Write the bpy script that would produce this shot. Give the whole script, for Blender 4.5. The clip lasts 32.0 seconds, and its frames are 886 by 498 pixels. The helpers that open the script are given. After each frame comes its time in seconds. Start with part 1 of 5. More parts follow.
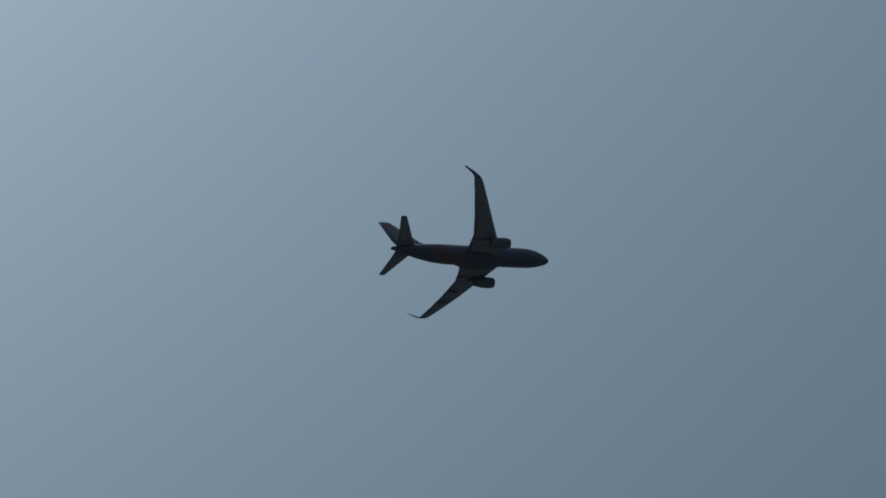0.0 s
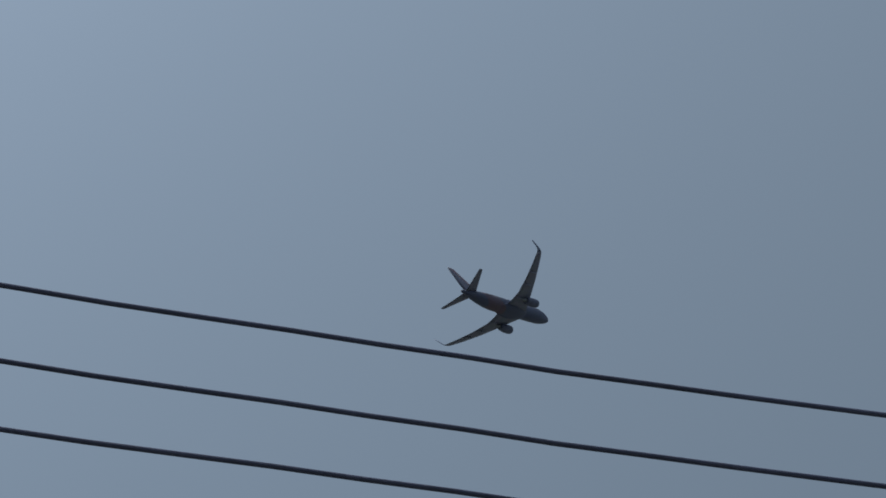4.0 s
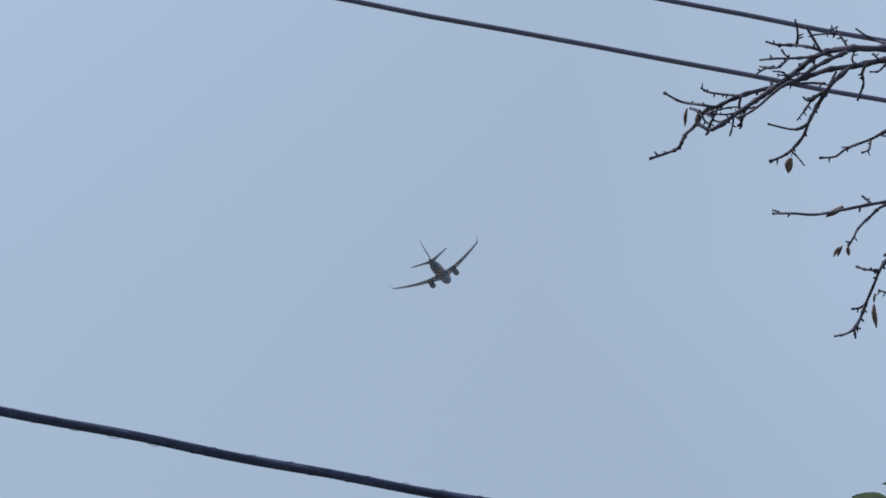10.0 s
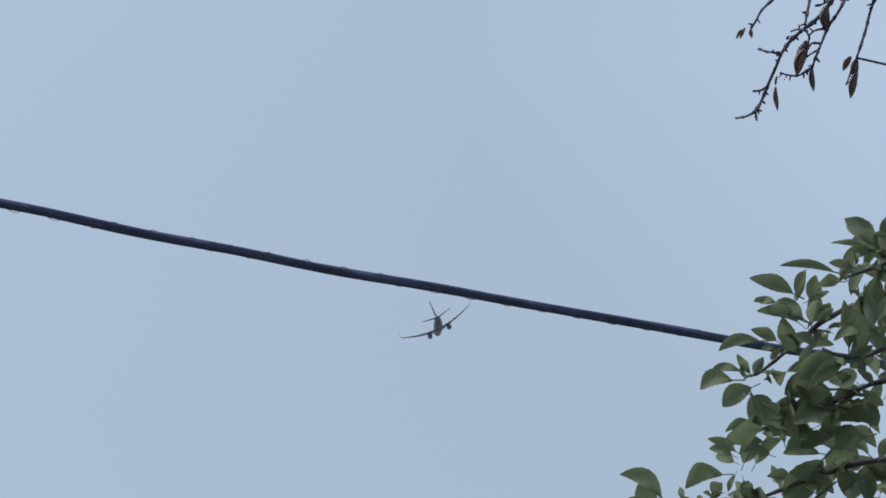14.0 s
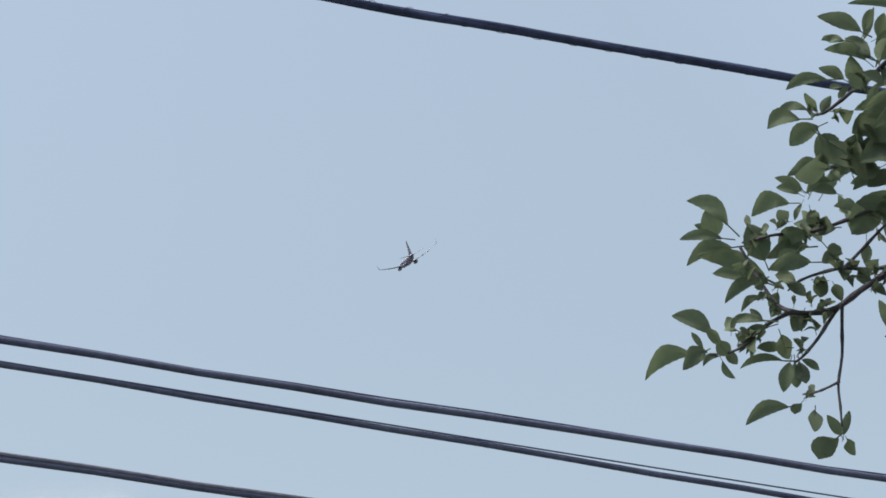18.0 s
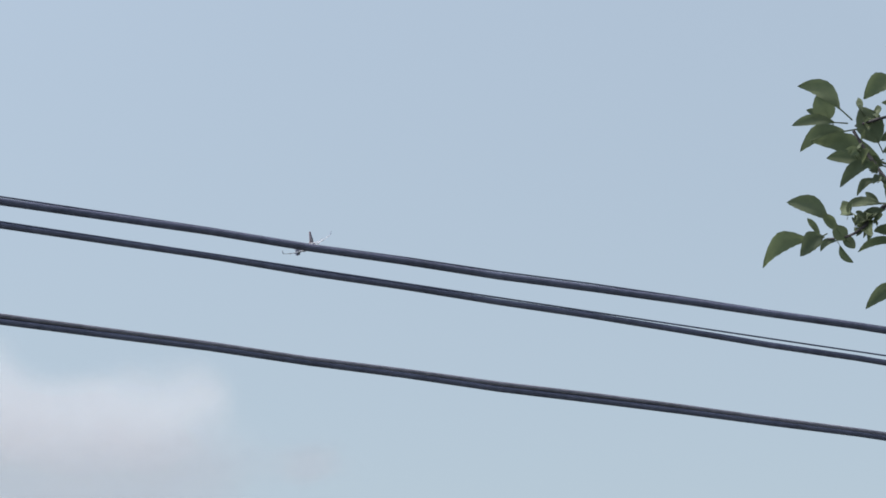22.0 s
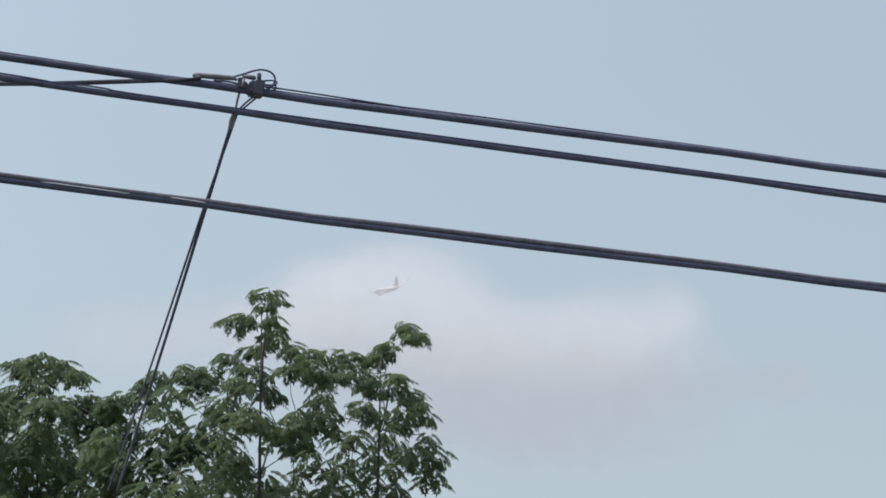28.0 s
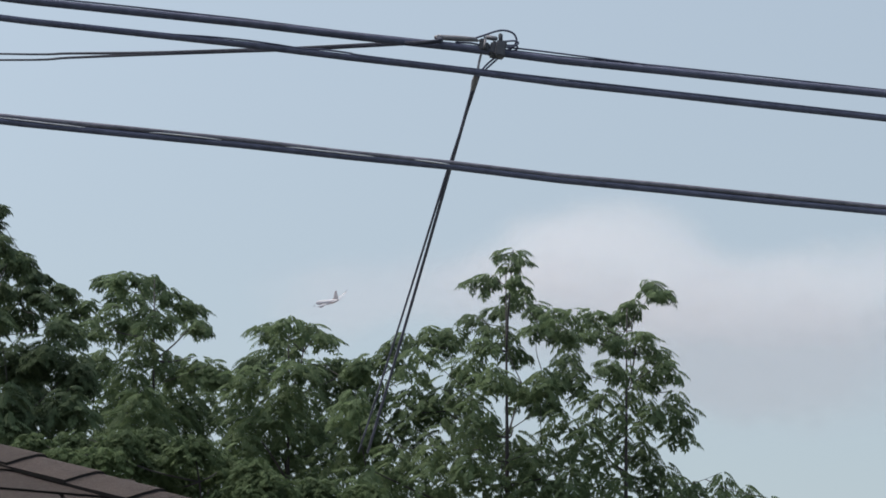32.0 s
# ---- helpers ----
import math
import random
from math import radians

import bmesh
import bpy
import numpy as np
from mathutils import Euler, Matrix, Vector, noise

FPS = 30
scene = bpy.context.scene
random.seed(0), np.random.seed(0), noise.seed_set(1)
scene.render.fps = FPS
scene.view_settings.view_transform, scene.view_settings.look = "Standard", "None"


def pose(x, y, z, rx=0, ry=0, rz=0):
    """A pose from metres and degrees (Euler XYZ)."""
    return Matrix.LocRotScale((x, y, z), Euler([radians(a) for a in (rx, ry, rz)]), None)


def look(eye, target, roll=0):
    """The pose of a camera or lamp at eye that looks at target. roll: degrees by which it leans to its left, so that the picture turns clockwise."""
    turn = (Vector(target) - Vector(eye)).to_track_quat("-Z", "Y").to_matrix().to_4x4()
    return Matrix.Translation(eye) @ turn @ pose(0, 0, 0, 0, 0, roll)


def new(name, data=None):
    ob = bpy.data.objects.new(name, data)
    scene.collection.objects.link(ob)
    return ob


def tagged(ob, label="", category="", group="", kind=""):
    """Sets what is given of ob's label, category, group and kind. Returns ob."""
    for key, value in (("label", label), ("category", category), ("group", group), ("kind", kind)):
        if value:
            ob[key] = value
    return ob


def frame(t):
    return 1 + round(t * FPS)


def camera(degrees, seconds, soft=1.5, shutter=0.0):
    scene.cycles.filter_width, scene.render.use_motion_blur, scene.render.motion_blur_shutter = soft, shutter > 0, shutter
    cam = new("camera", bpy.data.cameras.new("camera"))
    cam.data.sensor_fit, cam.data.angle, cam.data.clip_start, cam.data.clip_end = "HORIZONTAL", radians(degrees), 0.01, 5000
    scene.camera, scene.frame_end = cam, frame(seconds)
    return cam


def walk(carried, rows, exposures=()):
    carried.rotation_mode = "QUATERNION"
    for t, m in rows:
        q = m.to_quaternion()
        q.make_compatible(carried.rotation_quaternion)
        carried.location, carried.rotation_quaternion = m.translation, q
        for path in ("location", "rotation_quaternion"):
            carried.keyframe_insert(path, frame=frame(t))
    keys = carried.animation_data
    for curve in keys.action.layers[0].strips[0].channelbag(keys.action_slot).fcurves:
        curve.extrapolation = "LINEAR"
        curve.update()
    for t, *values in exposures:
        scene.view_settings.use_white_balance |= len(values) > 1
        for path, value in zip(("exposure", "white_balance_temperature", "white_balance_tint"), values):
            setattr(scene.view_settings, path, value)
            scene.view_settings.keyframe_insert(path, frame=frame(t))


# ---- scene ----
# The camera: hand-held at eye height, turning to follow an airliner. Azimuth to the right of +y, elevation, roll, in degrees.
cam = camera(16.225, 32.0, soft=1.7)
EYE = Vector((0, 0, 1.6))
AIM = [
    (0, -25.452, 39.925, 3.78), (0.5, -21.774, 39.993, 5.27), (1, -18.148, 40.196, 6.97), (1.5, -14.789, 40.029, 8.59),
    (2, -11.555, 39.862, 8.66), (2.5, -8.201, 39.319, 8.01), (3, -5.386, 38.600, 6.74), (3.5, -2.936, 37.800, 5.72),
    (4, -0.682, 37.016, 5.19), (4.5, 1.547, 36.342, 4.89), (5, 3.923, 35.874, 4.09), (5.5, 6.906, 35.479, 2.99),
    (6, 9.440, 34.954, 2.19), (6.5, 10.586, 33.900, 1.85), (7, 10.930, 32.890, 1.94), (7.5, 11.377, 32.135, 2.06),
    (8, 12.349, 31.180, 1.92), (8.5, 13.341, 30.071, 1.65), (9, 14.244, 28.715, 1.36), (9.5, 15.036, 27.711, 0.52),
    (10, 15.755, 26.746, 0.42), (10.5, 16.326, 26.042, 0.21), (11, 16.384, 25.583, 0.29), (11.5, 16.486, 25.114, 0.05),
    (12, 16.606, 24.634, 0.21), (12.5, 17.040, 24.118, 0.02), (13, 17.427, 23.508, 0.06), (13.5, 17.565, 23.062, 0.21),
    (14, 17.769, 22.665, 0.23), (14.5, 17.991, 22.272, 0.22), (15, 18.184, 21.836, 0.26), (15.5, 18.301, 21.312, 0.43),
    (16, 18.296, 20.654, 0.81), (16.5, 18.055, 19.955, 0.39), (17, 17.289, 19.134, 0.52), (17.5, 16.858, 18.407, 0.62),
    (18, 16.489, 17.879, 0.37), (18.5, 16.000, 17.480, -0.06), (19, 16.061, 17.281, 0.09), (19.5, 15.680, 17.386, 0.05),
    (20, 15.676, 16.843, 0.07), (20.5, 15.512, 16.451, -0.04), (21, 14.847, 16.077, 0.16), (21.5, 14.669, 15.588, 0.22),
    (22, 14.380, 15.533, 0.33), (22.5, 13.680, 15.645, 0.47), (23, 13.019, 15.676, 0.38), (23.5, 12.227, 15.133, 0.45),
    (24, 11.342, 14.681, 0.64), (24.5, 10.514, 14.631, 0.80), (25, 9.860, 14.294, 0.86), (25.5, 9.266, 14.098, 0.85),
    (26, 8.393, 13.990, 1.07), (26.5, 7.366, 13.941, 1.41), (27, 6.309, 13.927, 1.78), (27.5, 5.350, 13.920, 2.01),
    (28, 4.613, 13.894, 1.94), (28.5, 3.651, 13.884, 2.06), (29, 3.071, 13.475, 2.18), (29.5, 2.528, 13.416, 2.15),
    (30, 1.853, 13.465, 2.05), (30.5, 1.059, 13.383, 2.09), (31, 0.626, 13.095, 2.07), (31.5, 0.170, 12.865, 1.98),
    (32, 0.002, 12.991, 1.94),
]


def bearing(az, el):
    a, e = radians(az), radians(el)
    return Vector((math.sin(a) * math.cos(e), math.cos(a) * math.cos(e), math.sin(e)))


def spot(az, el, d):
    """A place d metres from the eye."""
    return EYE + bearing(az, el) * d


walk(cam, [(t, look(EYE, EYE + bearing(az, el) * 10, roll)) for t, az, el, roll in AIM],
     exposures=[(0, -2.03, 6300, -3), (1, -2.09, 6400, -1), (2, -1.99, 6450, -1), (2.5, -1.78, 6500, -1), (4.5, -1.00, 6500, 5.5), (5, -0.83, 6500, 5.5), (6, -0.46, 6500, 7.5), (7, -0.33, 6550, 8.5),
                (9, 0.07, 6600, 9.5), (11, 0.15, 6675, 9.5), (13, 0.19, 6750, 9.5), (16, 0.39, 6950, 9.5), (19, 0.40, 7000, 9.5), (23, 0.39, 7110, 9.5), (28, 0.34, 7210, 9.5), (32, 0.33, 7210, 9.5)])

# ---- light ----
SUN_AZ, SUN_EL = -86.0, 57.0
world = bpy.data.worlds.new("sky")
scene.world = world
world.use_nodes = True
nt = world.node_tree
sky = nt.nodes.new("ShaderNodeTexSky")
sky.sky_type = "NISHITA"
sky.sun_disc = False
sky.sun_elevation = radians(SUN_EL)
sky.sun_rotation = radians(SUN_AZ)
sky.air_density, sky.dust_density, sky.ozone_density = 1.0, 1.9, 0.8
bg = nt.nodes["Background"]
bg.inputs["Strength"].default_value = 0.15
# summer haze whitens the whole sky
haze = nt.nodes.new("ShaderNodeMix")
haze.data_type = "RGBA"
haze.inputs["Factor"].default_value = 0.54
haze.inputs["B"].default_value = (1.71, 2.0, 2.20, 1)
nt.links.new(sky.outputs["Color"], haze.inputs["A"])
# and brightens towards the sun, by the cube of the cosine of the angle from it, and with height
def calc(operation, a, b):
    n = nt.nodes.new("ShaderNodeMath")
    n.operation = operation
    for socket, value in zip(n.inputs, (a, b)):
        if isinstance(value, (int, float)):
            socket.default_value = value
        else:
            nt.links.new(value, socket)
    return n.outputs[0]


way, near, parts_, bright = (nt.nodes.new("ShaderNode" + kind) for kind in ("TexCoord", "VectorMath", "SeparateXYZ", "VectorMath"))
near.operation, bright.operation = "DOT_PRODUCT", "SCALE"
near.inputs[1].default_value = bearing(SUN_AZ, SUN_EL)
nt.links.new(way.outputs["Generated"], near.inputs[0])
nt.links.new(way.outputs["Generated"], parts_.inputs[0])
towards = calc("POWER", calc("MAXIMUM", near.outputs["Value"], 0.0), 3.0)
stops = calc("ADD", calc("MULTIPLY", towards, 2.28), calc("MULTIPLY", calc("MAXIMUM", parts_.outputs["Z"], 0.0), 0.87))
# thin high cloud whitens the quarter away from the sun a little
stops = calc("ADD", stops, calc("MULTIPLY", 4.0, calc("MAXIMUM", 0.0, calc("SUBTRACT", calc("MULTIPLY", parts_.outputs["X"], calc("MINIMUM", parts_.outputs["Z"], 0.44)), 0.12))))
nt.links.new(haze.outputs["Result"], bright.inputs[0])
nt.links.new(calc("POWER", 2.0, stops), bright.inputs["Scale"])
nt.links.new(bright.outputs["Vector"], bg.inputs["Color"])
sun = new("sun", bpy.data.lights.new("sun", "SUN"))
sun.data.energy, sun.data.angle, sun.data.color = 1.6, radians(3.0), (1, 0.97, 0.93)
sun.matrix_world = look(bearing(SUN_AZ, SUN_EL) * 50, (0, 0, 0))


# ---- materials ----
def material(name, colour, rough=0.6, metal=0.0, grain=30.0, vary=0.25, bump=0.0, bump_scale=60.0, tint=None, translucent=0.0, island=0.0):
    """A surface with colour variation at two scales, and fine relief."""
    m = bpy.data.materials.new(name)
    m.use_nodes = True
    t = m.node_tree
    b = t.nodes["Principled BSDF"]
    b.inputs["Roughness"].default_value, b.inputs["Metallic"].default_value = rough, metal
    if rough >= 0.85:
        # weathered and matt
        b.inputs["Specular IOR Level"].default_value = 0.2
    co = t.nodes.new("ShaderNodeTexCoord")
    n1, n2 = t.nodes.new("ShaderNodeTexNoise"), t.nodes.new("ShaderNodeTexNoise")
    n1.inputs["Scale"].default_value, n2.inputs["Scale"].default_value = grain, grain * 0.13
    n1.inputs["Detail"].default_value = n2.inputs["Detail"].default_value = 5
    add = t.nodes.new("ShaderNodeMath")
    add.operation = "ADD"
    ramp = t.nodes.new("ShaderNodeMapRange")
    ramp.inputs["From Min"].default_value, ramp.inputs["From Max"].default_value = 0.6, 1.4
    mix = t.nodes.new("ShaderNodeMix")
    mix.data_type = "RGBA"
    dark = tuple(c * (1 - vary) for c in colour)
    light = tint or tuple(min(1, c * (1 + vary)) for c in colour)
    mix.inputs["A"].default_value, mix.inputs["B"].default_value = (*dark, 1), (*light, 1)
    for n in (n1, n2):
        t.links.new(co.outputs["Object"], n.inputs["Vector"])
    t.links.new(n1.outputs["Fac"], add.inputs[0])
    t.links.new(n2.outputs["Fac"], add.inputs[1])
    t.links.new(add.outputs[0], ramp.inputs["Value"])
    fac = ramp.outputs["Result"]
    if island:
        geo = t.nodes.new("ShaderNodeNewGeometry" if island > 0 else "ShaderNodeObjectInfo")
        own = t.nodes.new("ShaderNodeMix")
        own.data_type = "FLOAT"
        own.inputs["Factor"].default_value = abs(island)
        t.links.new(fac, own.inputs[2])
        t.links.new(geo.outputs["Random Per Island" if island > 0 else "Random"], own.inputs[3])
        fac = own.outputs[0]
    t.links.new(fac, mix.inputs["Factor"])
    t.links.new(mix.outputs["Result"], b.inputs["Base Color"])
    if bump:
        n3, bp = t.nodes.new("ShaderNodeTexNoise"), t.nodes.new("ShaderNodeBump")
        n3.inputs["Scale"].default_value, bp.inputs["Strength"].default_value = bump_scale, bump
        bp.inputs["Distance"].default_value = 0.01
        t.links.new(co.outputs["Object"], n3.inputs["Vector"])
        t.links.new(n3.outputs["Fac"], bp.inputs["Height"])
        t.links.new(bp.outputs["Normal"], b.inputs["Normal"])
    if translucent:
        tr, ms = t.nodes.new("ShaderNodeBsdfTranslucent"), t.nodes.new("ShaderNodeMixShader")
        ms.inputs["Fac"].default_value = translucent
        t.links.new(mix.outputs["Result"], tr.inputs["Color"])
        t.links.new(b.outputs["BSDF"], ms.inputs[1])
        t.links.new(tr.outputs["BSDF"], ms.inputs[2])
        t.links.new(ms.outputs["Shader"], t.nodes["Material Output"].inputs["Surface"])
    return m


CABLE = material("black_cable_sheath", (0.066, 0.073, 0.112), 0.9, grain=22, vary=0.35, bump=0.2, bump_scale=70)
CONDUCTOR = material("weathered_conductor", (0.066, 0.070, 0.125), 0.7, grain=7, vary=0.3, bump=0.2, bump_scale=120)
STRAND = material("galvanised_strand", (0.15, 0.155, 0.19), 0.5, 0.3, grain=40, vary=0.3)
FADED = material("faded_grey_brown_sheath", (0.110, 0.110, 0.140), 0.9, grain=26, vary=0.4, bump=0.2, bump_scale=70)
GLINT = material("cable_glint", (0.55, 0.55, 0.58), 0.35, 0.5, grain=30, vary=0.2)
DROP = material("thin_black_sheath", (0.018, 0.021, 0.033), 0.9, grain=22, vary=0.4)
SERVICE = material("dark_navy_service_sheath", (0.032, 0.040, 0.080), 0.85, grain=22, vary=0.4, bump=0.3, bump_scale=70)
GREY_BOX = material("weathered_grey_fitting", (0.030, 0.033, 0.045), 0.6, grain=25, vary=0.4, bump=0.2)
TAPE = material("grey_tape", (0.12, 0.12, 0.14), 0.7, grain=40, vary=0.3)
POLE = material("weathered_pole_wood", (0.16, 0.13, 0.10), 0.85, grain=14, vary=0.35, bump=0.4)
BARK = material("dark_twig_bark", (0.046, 0.042, 0.048), 0.85, grain=120, vary=0.4, bump=0.5, bump_scale=300)
DEAD_BARK = material("grey_dead_twig_bark", (0.045, 0.044, 0.066), 0.85, grain=140, vary=0.45, bump=0.5, bump_scale=300)
DEAD_LEAF = material("curled_brown_leaf", (0.120, 0.086, 0.086), 0.8, grain=90, vary=0.45, translucent=0.2, island=-0.5)
LEAF = material("apple_leaf_green", (0.080, 0.107, 0.070), 0.82, grain=60, vary=0.25, tint=(0.120, 0.154, 0.080), bump=0.25, bump_scale=180, translucent=0.40, island=-0.6)
FROND = material("compound_leaf_green", (0.056, 0.088, 0.054), 0.85, grain=3, vary=0.3, tint=(0.106, 0.152, 0.075), translucent=0.40, island=0.2)
DARK_FROND = material("dark_compound_leaf_green", (0.040, 0.064, 0.042), 0.85, grain=3, vary=0.3, tint=(0.080, 0.116, 0.060), translucent=0.35, island=0.2)
BUSH = material("fine_bush_leaf_green", (0.046, 0.074, 0.042), 0.9, grain=2, vary=0.35, tint=(0.088, 0.128, 0.056), translucent=0.35, island=0.25)
GRASS = material("dry_mixed_ground", (0.125, 0.135, 0.115), 0.9, grain=0.08, vary=0.4, bump=0.5, bump_scale=40)


# ---- building blocks ----
def put(name, bm, mat, parent=None, label="", smooth=True):
    me = bpy.data.meshes.new(name)
    bm.to_mesh(me)
    bm.free()
    for p in me.polygons:
        p.use_smooth = smooth
    me.materials.append(mat)
    ob = new(name, me)
    if parent:
        ob.parent = parent
    if label:
        ob["label"] = label
    return ob


def part(name, bm, mat, parent, label="", smooth=True):
    """One mesh under a thing or under a part."""
    return put(name, bm, mat, parent, label, smooth)


def mesh_of(name, verts, faces, mat, smooth=True):
    me = bpy.data.meshes.new(name)
    me.from_pydata(verts, [], faces)
    me.materials.append(mat)
    for p in me.polygons:
        p.use_smooth = smooth
    return me


def base(name, place, label, category, group="", kind=""):
    e = new(name)
    e.location = place
    return tagged(e, label, category, group, kind)


def rings(bm, loops, closed=True, cap=True):
    """Skins a row of loops of points."""
    rows = [[bm.verts.new(p) for p in loop] for loop in loops]
    n = len(rows[0])
    for a, b in zip(rows, rows[1:]):
        for i in range(n if closed else n - 1):
            j = (i + 1) % n
            bm.faces.new((a[i], a[j], b[j], b[i]))
    if cap and closed:
        bm.faces.new(rows[0][::-1])
        bm.faces.new(rows[-1])
    return bm


def tube(bm, points, radii, sides=8):
    """A round, tapering tube along points."""
    points = [Vector(p) for p in points]
    if not hasattr(radii, "__len__"):
        radii = [radii] * len(points)
    loops, side = [], None
    for i, p in enumerate(points):
        d = (points[min(i + 1, len(points) - 1)] - points[max(i - 1, 0)]).normalized()
        if side is None:
            side = d.orthogonal().normalized()
        side = (side - d * side.dot(d)).normalized()
        up = d.cross(side)
        loops.append([p + (side * math.cos(k * 2 * math.pi / sides) + up * math.sin(k * 2 * math.pi / sides)) * radii[i] for k in range(sides)])
    return rings(bm, loops)


def bend(points, steps=4):
    """A smooth row of points through the given ones."""
    pts = [Vector(p) for p in points]
    pts = [pts[0] * 2 - pts[1]] + pts + [pts[-1] * 2 - pts[-2]]
    out = []
    for a, b, c, d in zip(pts, pts[1:], pts[2:], pts[3:]):
        for k in range(steps):
            t = k / steps
            out.append(0.5 * ((2 * b) + (c - a) * t + (2 * a - 5 * b + 4 * c - d) * t * t + (3 * b - a - 3 * c + d) * t ** 3))
    return out + [pts[-2]]


# ---- ground ----
bm = bmesh.new()
bmesh.ops.create_grid(bm, x_segments=40, y_segments=40, size=4500)
tagged(put("ground", bm, GRASS), "wide flat green grassy ground", "ground", kind="structure")

# ---- the line of cables along the street ----
LINE_AZ, LINE_D = -6.0, 14.0
ACROSS = Vector((math.sin(radians(LINE_AZ)), math.cos(radians(LINE_AZ)), 0))
ALONG = Vector((ACROSS.y, -ACROSS.x, 0))
POLE_A, POLE_B = -24.0, 30.0


def on_line(s, z, d=LINE_D):
    return ACROSS * d + ALONG * s + Vector((0, 0, z))


def height(c, s):
    """Height over the ground at s metres along the line."""
    return 1.6 + c[0] + c[1] * s / 10 + c[2] * s * s / 100


# height over the eye at the foot of the span, slope in 10 m, sag in 100 square metres
WIRES = [
    (9.893, -0.142, 0.389),
    (9.408, -0.079, 0.300),
    (8.989, 0.034, 0.191),
    (6.404, -0.677, 0.443),
    (4.300, -0.504, 0.085),
    (4.197, -0.550, 0.059),
    (3.718, -0.470, 0.061),
]


def cable(name, c, cores, label, dip=0.0, step=0.5):
    """A cable in its span. cores: (offset across, offset up, radius, twist in turns a metre, name, material)."""
    thing = base(name, on_line(POLE_A, height(c, POLE_A)), label, "cable", "cables along the street")
    o = thing.location
    for across, up, r, twist, pname, pmat in cores:
        n = int((POLE_B - POLE_A) / (step if not twist else 0.12))
        pts = []
        for i in range(n + 1):
            s = POLE_A + (POLE_B - POLE_A) * i / n
            a = 2 * math.pi * twist * s
            ca, sa = math.cos(a), math.sin(a)
            low = min(1, max(0, (s - 5.4) / 1.8))
            wob = -dip * low * low * (3 - 2 * low) + 0.004 * math.sin(s * 2.1 + up * 50) + 0.003 * math.sin(s * 5.3)
            pts.append(on_line(s, height(c, s) + across * sa + up * ca + wob, LINE_D + across * ca - up * sa) - o)
        part(pname, tube(bmesh.new(), pts, r, 8), pmat, thing)
    return thing


# three bare conductors on top, a twisted service bundle, then the telephone cables
for c in WIRES[:3]:
    lowest_line = cable("power_line", c, [(0, 0, 0.0155, 0, "conductor", CONDUCTOR)], "dark weathered power line sagging between two poles")
cable("service_bundle", WIRES[3], [(0.0, 0.0060, 0.0205, 0.35, "core", SERVICE), (0.0053, -0.003, 0.0205, 0.35, "core", SERVICE), (-0.0053, -0.003, 0.0205, 0.35, "core", SERVICE)],
      "thick black twisted service bundle under the power lines")
cable("telephone_cable", WIRES[4], [(0, -0.002, 0.0190, 0, "sheath", CABLE), (0.004, 0.0200, 0.0042, 0, "strand", CABLE)], "black telephone cable lashed to a steel strand")
cable("telephone_cable", WIRES[5], [(0, 0, 0.0165, 0, "sheath", CABLE)], "thin black telephone cable with a loose wire beside it", dip=0.022)
lashed = cable("telephone_cable", WIRES[6], [(0, -0.0105, 0.0155, 0, "sheath", CABLE), (-0.003, 0.0118, 0.0125, 0, "sheath", FADED), (0.006, 0.0205, 0.0055, 0, "strand", FADED)],
               "lowest telephone cable, a black and a faded sheath lashed together")
# short pale stretches of wire stand in for glints in the groove between the sheaths
for s0, s1 in ((-2.1, -1.75), (-0.62, -0.2), (0.086, 0.42), (0.719, 1.147), (1.311, 1.495)):
    pts = [on_line(s0 + (s1 - s0) * i / 8, height(WIRES[6], s0 + (s1 - s0) * i / 8) + 0.0035 - 0.004 * i / 8 + 0.004 * math.sin((s0 + (s1 - s0) * i / 8) * 2.1) + 0.003 * math.sin((s0 + (s1 - s0) * i / 8) * 5.3), LINE_D - 0.0150 + 0.007 * (i / 4 - 1) ** 4) - lashed.location for i in range(9)]
    part("lashing_wire", tube(bmesh.new(), pts, 0.0030, 5), GLINT, lashed, "pale line standing for a glint between the sheaths")

# lashing wire wound round the bundles
for c, r, pitch in ((WIRES[3], 0.0258, 0.21),):
    pts = []
    for i in range(int(14 / pitch * 10)):
        s = -3 + i * pitch / 10
        a = 2 * math.pi * i / 10
        pts.append(on_line(s, height(c, s) + r * math.cos(a), LINE_D + r * math.sin(a)))
    w = put("lashing_wire", tube(bmesh.new(), pts, 0.0016, 4), SERVICE)
    tagged(w, "thin dark lashing wire wound round a cable", "wire", "cables along the street")

# a loose wire that leaves the middle telephone cable
pts = [on_line(s, height(WIRES[5], s) + dz, LINE_D - 0.01) for s, dz in ((0.1, 0.006), (0.22, 0.0135), (0.34, 0.020), (0.5, 0.0235), (0.64, 0.0205), (0.78, 0.015), (0.88, 0.0215), (1.0, 0.020), (1.12, 0.014), (2.0, 0.012), (3.0, 0.014), (5.4, 0.014), (6.2, 0.013), (7.0, 0.012), (7.8, 0.013), (10, 0.014), (14, 0.01), (20, 0.0))]
tagged(put("loose_wire", tube(bmesh.new(), bend(pts), 0.0045, 5), CABLE), "thin black wire hanging loose over a telephone cable", "wire", "cables along the street")

